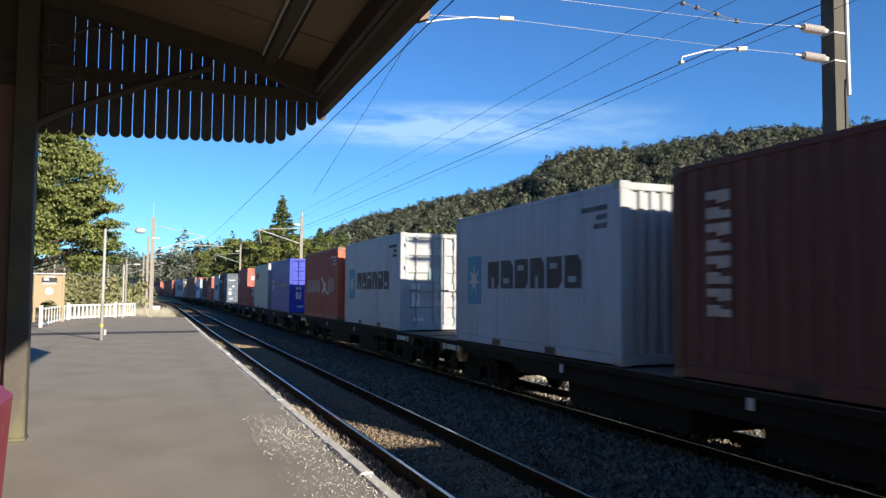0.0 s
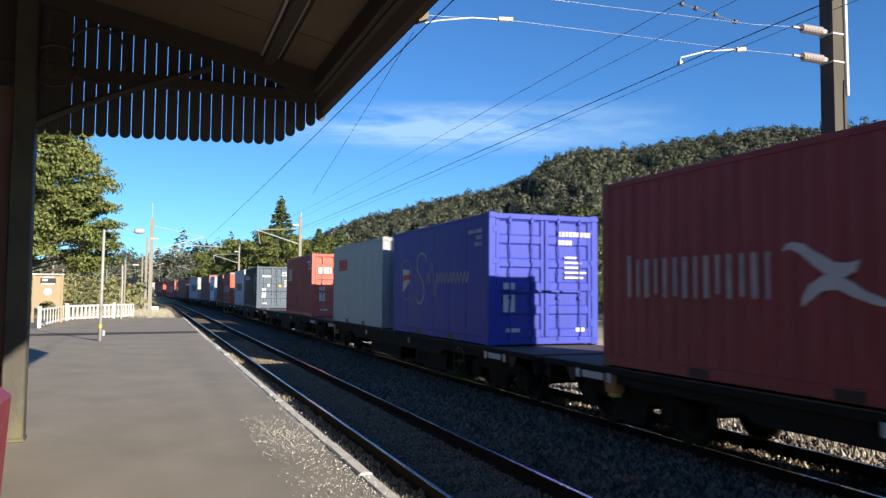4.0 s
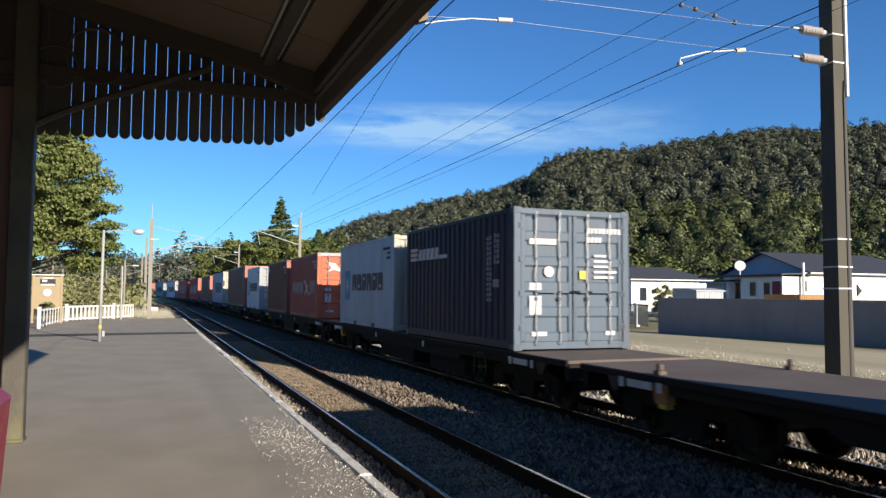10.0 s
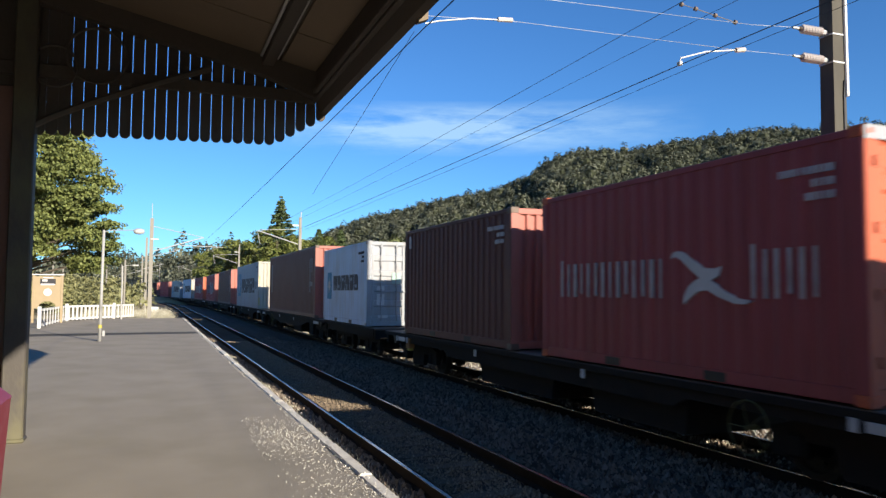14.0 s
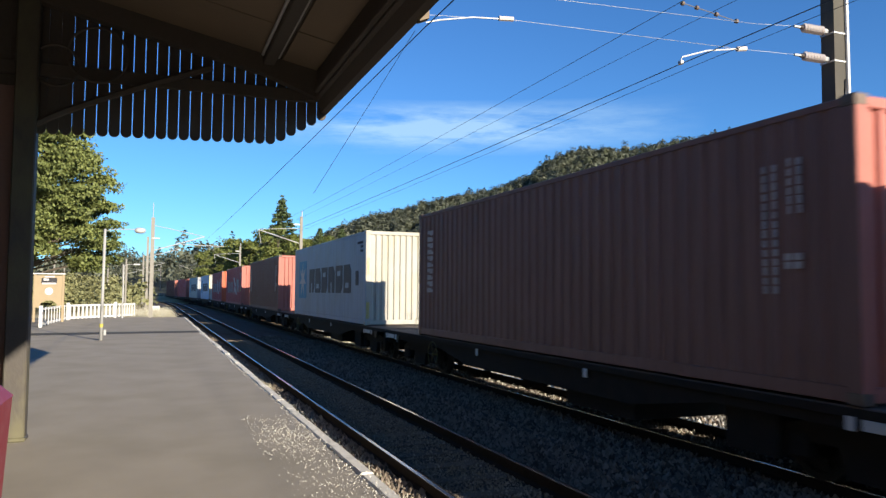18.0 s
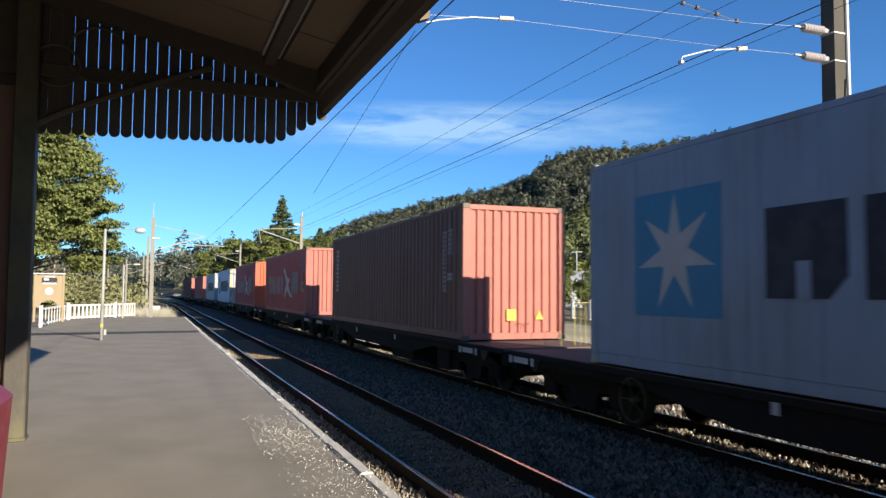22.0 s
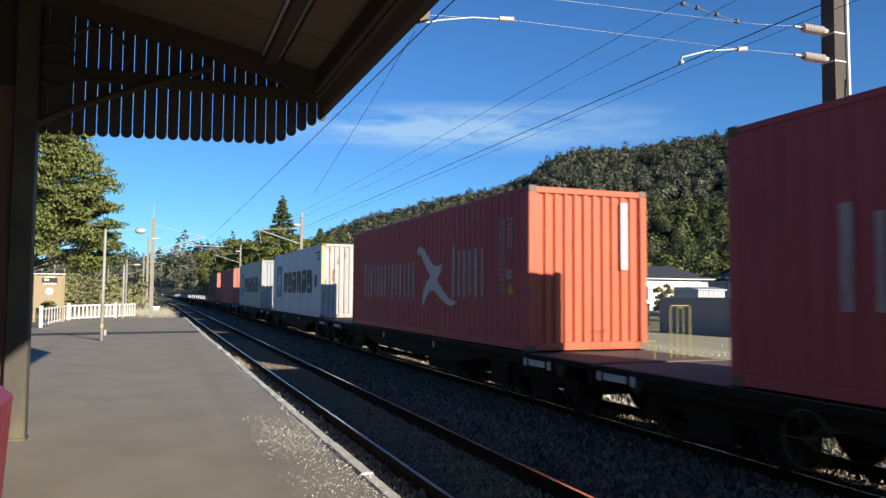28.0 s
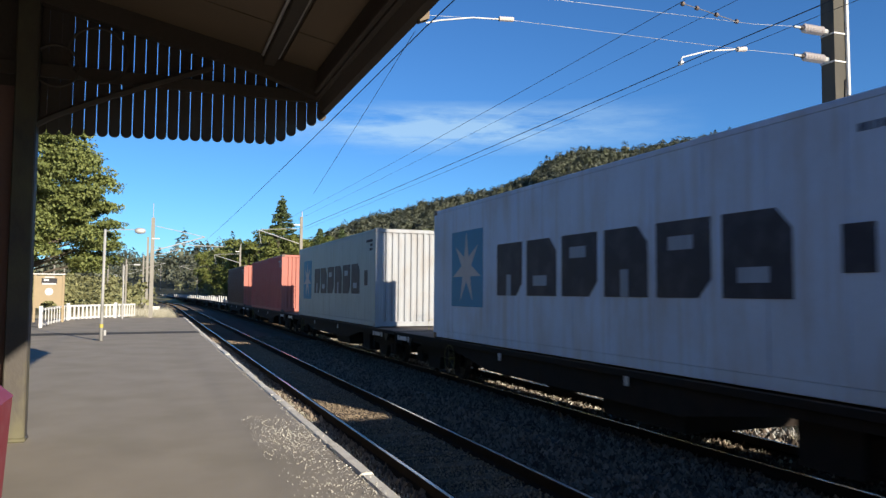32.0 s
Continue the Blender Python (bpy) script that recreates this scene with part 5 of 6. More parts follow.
    part("body", Form().add([(-0.24, -0.24, 0), (0.24, -0.24, 0), (0.24, 0.24, 0), (-0.24, 0.24, 0), (-0.28, -0.28, 0.74), (0.28, -0.28, 0.74), (0.28, 0.28, 0.74), (-0.28, 0.28, 0.74)],
                             [(0, 3, 2, 1), (4, 5, 6, 7), (0, 1, 5, 4), (1, 2, 6, 5), (2, 3, 7, 6), (3, 0, 4, 7)]), RED_BIN, bin_)
    part("lid", Form().add([(-0.285, -0.285, 0.742), (0.285, -0.285, 0.742), (0.285, 0.285, 0.742), (-0.285, 0.285, 0.742), (-0.17, -0.17, 0.87), (0.17, -0.17, 0.87), (0.17, 0.17, 0.87), (-0.17, 0.17, 0.87)],
                            [(0, 3, 2, 1), (4, 5, 6, 7), (0, 1, 5, 4), (1, 2, 6, 5), (2, 3, 7, 6), (3, 0, 4, 7)]), RED_BIN, bin_)


build_canopy()


# ---- overhead line ----
def insulator(root, a, b):
    """A ribbed insulator between two points."""
    a, b = Vector(a), Vector(b)
    f = Form().tube(a, b, 0.035, 8)
    core = part("insulator", f, CASTING, root, "ribbed pale insulator", True)
    for i in range(7):
        part("shed_disc", Form().tube(a.lerp(b, 0.08 + 0.125 * i), a.lerp(b, 0.08 + 0.125 * i + 0.055), 0.078, 14, 0.055), PORCELAIN, core)


def mast(x, y, top, label, near=False, a=0.12, b=0.1):
    root = thing("line_mast", pose(x, y, LOT_Z - 0.05), label, "mast", "overhead line masts")
    h = top - LOT_Z + 0.05
    f = Form().add([(-a, -a, 0), (a, -a, 0), (a, a, 0), (-a, a, 0), (-b, -b, h), (b, -b, h), (b, b, h), (-b, b, h)], [(0, 3, 2, 1), (4, 5, 6, 7), (0, 1, 5, 4), (1, 2, 6, 5), (2, 3, 7, 6), (3, 0, 4, 7)])
    part("shaft", f, SHADED_CONCRETE if near else PALE_MAST, root, "tapered square concrete shaft")
    if near:
        part("slot", Form().prism([(0.05, 0.3), (0.09, 0.3), (0.085, 5.2), (0.07, 5.45), (0.055, 5.2)], 1, -a - 0.004, -a + 0.05), WIRE, root, "dark slot in the shaft")
    for z in ((5.735 - LOT_Z, 5.265 - LOT_Z, 2.35 - LOT_Z, 1.9 - LOT_Z, 1.55 - LOT_Z) if near else ()):
        if z < h:
            w = a + (b - a) * z / h + 0.012
            part("band", Form().box(-w, -w, z, w, w, z + 0.025), GALV, root, "steel band")
    return root


def build_line():
    m = mast(10.45, 9.1, 7.2, "tall square concrete overhead line mast beside the far track", True, 0.155, 0.125)
    z1, z2 = 5.745 - LOT_Z + 0.05, 5.275 - LOT_Z + 0.05
    for z in (z1, z2):
        insulator(m, (-0.22, 0, z), (-0.72, 0.0, z))
        part("clamp", Form().tube((-0.14, 0, z), (-0.24, 0, z), 0.05, 8).tube((-0.72, 0, z), (-0.86, 0, z), 0.022, 6), GALV, m)
    part("down_pipe", Form().tube((0.14, -0.15, 4.72 - LOT_Z), (0.125, -0.15, 7.6), 0.032, 8), WHITE, m, "white conduit up the mast")
    part("sign", Form().prism([(0.2, 1.9), (0.3, 2.0), (0.2, 2.1)], 1, -0.2, -0.18), WIRE, m, "dark small sign")
    solid("span_wire", Form().pipe([(9.59, 9.1, 5.745), (8.9, 9.25, 5.74), (5.36, 9.3, 5.62), (-2.5, 9.4, 5.2)], 0.0035, 5), WIRE_PALE, "thin pale upper cross wire over both tracks", "wire", "cross wires")
    solid("span_wire", Form().pipe([(9.59, 9.1, 5.275), (8.64, 9.3, 5.31), (4.7, 9.3, 5.22), (3.2, 9.3, 5.1), (-2.5, 9.4, 4.9)], 0.0035, 5), WIRE_PALE, "thin pale lower cross wire over both tracks", "wire", "cross wires")
    hang = thing("insulator_string", pose(0, 0, 0), "short string of small insulators under the cross wire", "insulator")
    part("link", Form().pipe([(7.5, 9.3, 5.9), (8.05, 9.3, 5.83), (8.62, 9.3, 5.75)], 0.008, 5), WIRE_PALE, hang)
    for x, z in ((7.55, 5.89), (7.82, 5.86), (8.2, 5.81), (8.6, 5.755)):
        part("disc", Form().tube((x - 0.025, 9.3, z + 0.004), (x + 0.02, 9.3, z - 0.004), 0.034, 10), CASTING, hang)
    arm = thing("steady_arm", pose(0, 0, 0), "white steady arm holding the contact wire", "arm", "steady arms")
    part("rod", Form().pipe([(7.5, 9.3, 4.96), (7.52, 9.3, 5.04), (8.0, 9.3, 5.2), (8.64, 9.3, 5.31)], 0.012, 6), WHITE, arm)
    part("clip", Form().bevel_box(7.47, 9.26, 4.92, 7.53, 9.34, 4.98, 0.008), GALV, arm)
    part("insulator", Form().tube((8.6, 9.3, 5.3), (8.78, 9.3, 5.33), 0.04, 8), PORCELAIN, arm)
    arm = thing("steady_arm", pose(0, 0, 0), "white steady arm over the platform track", "arm", "steady arms")
    part("rod", Form().pipe([(3.32, 9.3, 5.0), (3.5, 9.3, 5.06), (4.0, 9.3, 5.17), (4.6, 9.3, 5.22)], 0.011, 6), WHITE, arm)
    part("insulator", Form().tube((4.4, 9.3, 5.21), (4.62, 9.3, 5.23), 0.035, 8), PORCELAIN, arm)

    def line(name, x, z0, sag, r, label, u0=-40, u1=330, dx=0.0):
        """A wire along the track that sags between the masts."""
        f, pts = Form(), []
        spans = [-36.0, 9.3, 57.6, 99.3, 146.0, 192.0, 238.0, 285.0, 330.0]
        for a, b in zip(spans, spans[1:]):
            for k in range(10):
                s = k / 10
                px, py, _ = on_line(a + (b - a) * s, x + dx)
                pts.append((px, py, z0 - sag * 4 * s * (1 - s)))
        f.pipe(pts, r, 4)
        solid(name, f, WIRE, label, "wire")

    line("contact_wire", 7.5, 4.93, 0.05, 0.0075, "dark contact wire over the far track")
    line("contact_wire", 3.3, 4.93, 0.1, 0.0075, "dark contact wire over the platform track")
    line("catenary_wire", 7.5, 5.9, 0.12, 0.005, "dark catenary wire over the far track")
    line("feeder_wire", 8.05, 5.8, 0.06, 0.004, "dark feeder wire beside the far track")
    line("feeder_wire", 7.75, 4.93, 0.1, 0.004, "thin second contact wire over the far track")
    solid("service_wire", Form().pipe([(3.3, 9.7, 5.02), (3.3, 13.0, 4.33), (3.3, 16.65, 3.59)], 0.004, 5), WIRE, "thin service wire falling from the contact wire", "wire")
    for u in (57.6, 99.3, 146.0, 192.0, 238.0):
        x, y, a = on_line(u, 10.5)
        m = mast(x, y, 7.15, "concrete overhead line mast with a sloping bracket")
        part("bracket", Form().pipe([(-0.15, 0, 5.6), (-3.2, 0, 6.55)], 0.035, 6).pipe([(-0.15, 0, 6.75), (-3.0, 0, 6.6)], 0.02, 6).pipe([(-3.2, 0, 6.55), (-3.0, 0, 5.5)], 0.02, 6), GALV, m, "pale cantilever bracket")
        part("finial", Form().tube((0.05, 0, 7.0), (0.05, 0, 8.1), 0.04, 6), GALV, m)
        part("cross_piece", Form().bevel_box(-0.6, -0.04, 7.0, -0.1, 0.04, 7.1, 0.01), GALV, m)
    # masts on the platform side
    m = mast(-0.1, 41.9, 5.2, "grey overhead line mast at the platform end", False, 0.1, 0.09)
    part("bracket", Form().pipe([(0.1, 0, 4.0), (2.6, 0, 4.8)], 0.03, 6).pipe([(0.1, 0, 5.3), (2.6, 0, 4.8)], 0.016, 6).pipe([(1.4, 0, 4.35), (3.6, 0, 4.3)], 0.02, 6), GALV, m, "pale cantilever bracket")
    part("finial", Form().tube((0, 0, 5.7), (0, 0, 6.5), 0.018, 6), GALV, m, "thin steel rod on the mast")
    part("cross_piece", Form().bevel_box(-0.05, -0.11, 4.6, 0.35, -0.05, 4.66, 0.01), GALV, m)
    for u in (78.0, 118.0, 160.0):
        x, y, a = on_line(u, -0.6)
        m = mast(x, y, 6.6, "grey overhead line mast beside the near track")
        part("bracket", Form().pipe([(0.15, 0, 5.2), (3.0, 0, 6.0)], 0.03, 6).pipe([(0.15, 0, 6.2), (2.9, 0, 6.0)], 0.018, 6), GALV, m, "pale cantilever bracket")


build_line()


# ---- beyond the tracks: houses, wall, fence ----
ROOF = material("dark roof sheets", (0.06, 0.0624, 0.068), 0.6, 0.2, 3, 0.2, 0.1, 30)
ROOF_PALE = material("pale roof sheets", (0.4, 0.408, 0.416), 0.5, 0.2, 3, 0.15, 0.1, 30)
BOARDS = material("white weatherboards", (0.74, 0.74, 0.72), 0.6, 0, 2, 0.08, 0.05, 30)
BLUE_BOARDS = material("blue gable boards", (0.3, 0.36, 0.46), 0.6, 0, 2, 0.1, 0.05, 30)
GLASS = material("window glass", (0.024, 0.032, 0.04), 0.08, 0, 2, 0.1, 0.0, 30, spec=0.8)
DOOR_RED = material("dark red door", (0.16, 0.016, 0.024), 0.5, 0, 2, 0.1, 0.0, 30)
BLOCKS = material("grey wall render", (0.24, 0.235, 0.23), 0.85, 0, 1.0, 0.15, 0.2, 30, (0.1, 0.1, 0.1), 0.3, 0.6)
FENCE_WOOD = material("orange stained fence", (0.4, 0.216, 0.08), 0.8, 0, 2, 0.2, 0.1, 30)
MESH_DARK = material("dark netting", (0.036, 0.04, 0.04), 0.7, 0, 3, 0.2, 0, 30)
YELLOW = material("yellow painted pipe", (0.44, 0.376, 0.08), 0.5, 0, 3, 0.2, 0.05, 30)


def house(name, at, w, d, wall_h, rise, label, roof_mat, gable_mat, windows=(), doors=(), hip=False):
    """A single-storey house, its long side w along x, its gable or hip ends at x = 0 and w; the near side is y = 0."""
    root = thing(name, at, label, "house", "houses beyond the yard")
    t = 0.15
    part("wall", Form().box(0, 0, 0, w, t, wall_h), BOARDS, root)
    part("wall", Form().box(0, d - t, 0, w, d, wall_h), BOARDS, root)
    part("wall", Form().box(0, t, 0, t, d - t, wall_h), BOARDS, root)
    part("wall", Form().box(w - t, t, 0, w, d - t, wall_h), BOARDS, root)
    o = 0.45
    ins = d / 2 if hip else 0.0
    e = wall_h - 0.02
    a = [(-o, -o, e), (w + o, -o, e), (w + o, d + o, e), (-o, d + o, e), (-o, d / 2, e + rise), (w + o - ins, d / 2, e + rise)]
    f = Form()
    th = 0.09
    low = [(x, y, z - th) for x, y, z in a]
    f.add(a + low, [(0, 1, 5, 4), (2, 3, 4, 5), (1, 2, 5), (7, 6, 10, 11), (9, 8, 11, 10), (8, 7, 11), (0, 6, 7, 1), (1, 7, 8, 2), (2, 8, 9, 3), (0, 4, 10, 6), (3, 9, 10, 4)])
    part("roof", f, roof_mat, root)
    part("gable", Form().prism([(0.02, e + 0.001), (d - 0.02, e + 0.001), (d / 2, e + rise - 0.12)], 0, 0.0, 0.1), gable_mat, root, "blue boarded gable" if gable_mat is BLUE_BOARDS else "")
    part("gutter", Form().box(-o, -o - 0.1, e - 0.12, w + o, -o, e - 0.0), WHITE, root, "white gutter")
    for k in range(int(wall_h / 0.2)):
        part("weatherboard", Form().prism([(-0.012, 0.05 + 0.2 * k), (0.0, 0.05 + 0.2 * k), (0.0, 0.24 + 0.2 * k), (-0.004, 0.24 + 0.2 * k)], 0, 0, w), BOARDS, root)
    for x, z, ww, hh in windows:
        win = part("window", Form().box(x - 0.06, -0.05, z - 0.06, x + ww + 0.06, -0.015, z).box(x - 0.06, -0.05, z + hh, x + ww + 0.06, -0.015, z + hh + 0.06).box(x - 0.06, -0.05, z, x, -0.015, z + hh).box(x + ww, -0.05, z, x + ww + 0.06, -0.015, z + hh), WHITE, root, "white window frame")
        part("pane", Form().box(x, -0.035, z, x + ww, -0.02, z + hh), GLASS, win)
    for x, ww, hh in doors:
        part("door", Form().bevel_box(x, -0.05, 0.02, x + ww, -0.015, hh, 0.01), DOOR_RED, root, "dark red door")
    return root


def build_houses():
    a = LOT_Z
    house("house", pose(40.0, 81.0, a), 14.0, 5.4, 3.45, 1.3, "white weatherboard house with a pale grey roof", ROOF_PALE, BOARDS, [(1.5, 1.4, 0.9, 1.2), (6.0, 1.4, 1.5, 1.1)])
    house("house", pose(45.0, 63.6, a), 9.4, 5.8, 3.5, 1.35, "white weatherboard house with a dark roof and white gable", ROOF, BOARDS, [(1.0, 1.3, 0.8, 1.3), (5.0, 1.4, 1.4, 1.2)], hip=True)
    h = house("house", pose(46.0, 42.5, a), 15.2, 9.1, 3.65, 1.76, "white weatherboard house with a dark hipped roof and blue gable", ROOF, BLUE_BOARDS, [(9.0, 1.3, 0.9, 1.2)], hip=True)
    # porch wing in front of the gable
    for name, f in (("porch_wall", Form().box(-2.7, 0.0, 0, -2.58, 4.2, 3.3)), ("porch_wall", Form().box(-2.58, 0.0, 0, -0.03, 0.12, 3.3)), ("porch_wall", Form().box(-2.58, 4.08, 0, -0.03, 4.2, 3.3))):
        part(name, f, BOARDS, h, "white boarded porch wall")
    part("porch_roof", Form().prism([(-3.0, 3.42), (0.0, 3.52), (0.0, 3.6), (-3.0, 3.5)], 1, -0.3, 8.7), ROOF, h, "flat dark porch roof")
    part("porch_fascia", Form().box(-3.06, -0.3, 3.32, -3.005, 8.7, 3.5), ROOF, h, "dark fascia board")
    for y, ww, z0, z1 in ((2.55, 0.62, 1.85, 2.9), (1.15, 0.62, 1.95, 2.85)):
        win = part("window", Form().box(-2.76, y - 0.09, z0 - 0.1, -2.705, y, z1 + 0.1).box(-2.76, y + ww, z0 - 0.1, -2.705, y + ww + 0.09, z1 + 0.1).box(-2.76, y, z1, -2.705, y + ww, z1 + 0.1).box(-2.76, y, z0 - 0.1, -2.705, y + ww, z0), WHITE, h, "white window frame")
        part("pane", Form().box(-2.73, y, z0, -2.706, y + ww, z1), GLASS, win)
    part("door", Form().bevel_box(-2.75, 0.14, 0.9, -2.705, 0.95, 2.95, 0.01), DOOR_RED, h, "dark red door")
    # the entry is a dark panel standing for the shade inside
    part("entry", Form().box(-2.4, 4.3, 0.3, -2.36, 5.2, 2.9), GLASS, h, "dark panel for the shaded entry beside the porch")
    part("porch_post", Form().bevel_box(-2.95, 5.25, 0, -2.75, 5.45, 3.0, 0.02), WHITE, h, "white porch post")
    part("side_wall", Form().box(-2.8, 5.9, 0, -2.65, 8.0, 2.9), BLUE_BOARDS, h, "blue boarded wall beside the entry")
    part("side_roof", Form().prism([(-3.3, 2.85), (-1.2, 3.1), (-1.2, 3.16), (-3.3, 2.91)], 1, 4.4, 8.3), ROOF_PALE, h, "pale lean-to roof over the entry")
    part("narrow_window", Form().bevel_box(-0.62, -0.05, 2.2, -0.36, -0.012, 3.0, 0.008), GLASS, h, "narrow dark window")
    part("flue", Form().tube((-0.9, -0.25, 1.2), (-0.9, -0.25, 4.35), 0.11, 10), WHITE, h, "white flue pipe")
    part("flue", Form().tube((-0.9, -0.25, 3.55), (-0.3, -0.2, 3.55), 0.07, 8), WHITE, h, "white flue elbow")
    dish = thing("satellite_dish", pose(43.9, 47.4, a + 3.5), "round pale satellite dish on a roof edge", "dish")
    part("bowl", Form().tube((0, 0, 0.72), (-0.1, -0.14, 0.76), 0.3, 20, 0.42), WHITE, dish, "white dish bowl")
    part("stalk", Form().tube((0, 0, -0.05), (0, 0, 0.72), 0.06, 8), GALV, dish)
    for x, y, hh in ((47.5, 83.5, 7.2), (50.6, 83.5, 7.4)):
        ant = thing("aerial", pose(x, y, a + 4.5), "thin pale television aerial on a roof", "aerial")
        part("rod", Form().tube((0, 0, 0), (0, 0, hh - 4.6), 0.06, 6), GALV, ant)
        part("crossbar", Form().tube((-0.8, 0, hh - 4.8), (0.8, 0, hh - 4.7), 0.045, 6), GALV, ant)
    shed = thing("shed", pose(33.4, 40.0, a), "small pale metal garden shed behind the wall", "shed")
    part("body", Form().box(0, 0, 0, 2.2, 2.1, 2.12), ROOF_PALE, shed)
    for k in range(11):
        part("rib", Form().box(0.04 + 0.2 * k, -0.025, 0.02, 0.1 + 0.2 * k, -0.002, 2.1), ROOF_PALE, shed)
    part("roof", Form().prism([(-0.12, 2.122), (2.2, 2.122), (2.2, 2.2), (1.05, 2.36), (-0.12, 2.2)], 0, -0.12, 2.32), ROOF_PALE, shed, "low pale roof")


def build_yard_wall():
    x0, y0, x1, y1 = 23.5, 31.0, 26.7, 10.0
    n = 14
    root = thing("yard_wall", pose(0, 0, 0), "long smooth grey wall along the gravel yard", "wall", kind="structure")
    ang = math.degrees(math.atan2(x1 - x0, y0 - y1))
    L = math.hypot(x1 - x0, y1 - y0)
    base = pose(x0, y0, LOT_Z - 0.05, 0, 0, ang)
    for i in range(n):
        part("wall_panel", Form().bevel_box(0, -L * (i + 1) / n + 0.002, 0, 0.16, -L * i / n - 0.002, 1.7, 0.004), BLOCKS, root, at=base)
    part("cap", Form().bevel_box(-0.03, -L, 1.702, 0.19, 0, 1.77, 0.01), BLOCKS, root, at=base)
    f2 = thing("stained_fence", pose(38.2, 36.0, LOT_Z), "orange stained paling fence behind the wall", "fence")
    me = Form().bevel_box(0, 0, 0, 0.13, 0.03, 1.96, 0.005).mesh("paling", FENCE_WOOD)
    for i in range(14):
        part("paling", me, FENCE_WOOD, f2, at=pose(i * 0.15, 0, 0))
    for i in range(20):
        part("paling", me, FENCE_WOOD, f2, at=pose(-0.02, 0.05 + i * 0.15, 0, 0, 0, 90))
    for z in (0.4, 1.5):
        part("rail", Form().box(0.02, 0.035, z, 2.1, 0.09, z + 0.09), FENCE_WOOD, f2)


def build_post_fence():
    pts = [(28.9, 66.0), (28.6, 62.0), (28.7, 58.6), (28.9, 55.0), (29.0, 51.6), (29.1, 48.6), (28.6, 45.4), (28.0, 42.6), (27.4, 39.8), (26.7, 37.2)]
    root = thing("post_fence", pose(0, 0, LOT_Z), "white posted fence with dark netting", "fence")
    me = Form().bevel_box(-0.13, -0.13, 0, 0.13, 0.13, 1.42, 0.03).mesh("post", WHITE)
    for (x, y), (u, v) in zip(pts, pts[1:] + [(25.6, 34.6)]):
        part("post", me, WHITE, root, "white painted post", at=pose(x, y, -0.02))
        part("rail", Form().tube((x, y, 1.3), (u, v, 1.3), 0.035, 6), MESH_DARK, root)
        part("rail", Form().tube((x, y, 0.15), (u, v, 0.15), 0.02, 6), MESH_DARK, root)
        f = Form()
        k = 26
        for i in range(1, k):
            s = i / k
            f.tube((x + (u - x) * s, y + (v - y) * s, 0.15), (x + (u - x) * s, y + (v - y) * s, 1.3), 0.012, 4)
        for i in range(1, 8):
            f.tube((x, y, 0.15 + i * 0.15), (u, v, 0.15 + i * 0.15), 0.01, 4)
        part("netting", f, MESH_DARK, root, "dark wire netting")["kind"] = "stuff"


# ---- trees ----
def tree(name, x, y, z, height, spread, trunk, mat, label, seed, balls=26, per=260, leaf=0.2, low=0.25, flat=1.0, skirt=False, ball=(0.24, 0.4)):
    """A tapered trunk with limbs, and a crown of many small leaves in uneven masses."""
    rng = random.Random(seed)
    root = thing(name, pose(x, y, z), label, "tree")
    f = Form()
    f.tube((0, 0, -0.1), (0.1, 0.05, height * 0.45), trunk, 10, trunk * 0.65).tube((0.1, 0.05, height * 0.45), (0.15, 0.1, height * 0.85), trunk * 0.65, 8, trunk * 0.2)
    cs, rs = [], []
    for i in range(balls):
        k = (i + 0.5) / balls
        h = height * (low + (0.93 - low) * k)
        reach = spread * (math.sin(math.pi * min(1.0, 0.18 + 0.82 * (1 - k) ** 0.8)) * 0.85 + 0.1)
        if skirt:
            reach = spread * (0.95 - 0.35 * k ** 3) / 0.85
        a = i * 2.4 + rng.uniform(-0.5, 0.5)
        d = reach * (rng.uniform(0.45, 1.0) if not skirt else 0.92 * math.sqrt(rng.uniform(0.1, 1.0)))
        c = (d * math.cos(a), d * math.sin(a), h + rng.uniform(-0.4, 0.4))
        cs.append(c)
        rs.append(spread * rng.uniform(*ball))
        f.tube((0.1, 0.05, max(h * 0.55, height * 0.15)), (c[0] * 0.8, c[1] * 0.8, c[2] - 0.1), trunk * 0.28, 6, trunk * 0.06)
    part("trunk", f, BARK, root, "", True)
    part("crown", clump_mesh("crown", clumps(cs, rs, leaf, per, seed, 0.75 * flat, 0.35), mat), mat, root)
    return root


def conifer(x, y, z, height, spread, label, seed):
    rng = np.random.default_rng(seed)
    root = thing("conifer", pose(x, y, z), label, "tree")
    part("trunk", Form().tube((0, 0, -0.1), (0, 0, height), 0.3, 8, 0.03), BARK, root)
    cs, rs = [], []
    for i in range(900):
        k = rng.random() ** 0.6
        h = height * (1 - k * 0.92)
        a, d = rng.random() * 6.28, spread * k * (0.15 + 0.85 * rng.random())
        cs.append((d * math.cos(a), d * math.sin(a), h - d * 0.22))
        rs.append(0.3 + 0.4 * k)
    part("crown", clump_mesh("crown", clumps(cs, rs, 0.12, 46, seed, 0.45, 0.2), LEAF_PINE), LEAF_PINE, root)


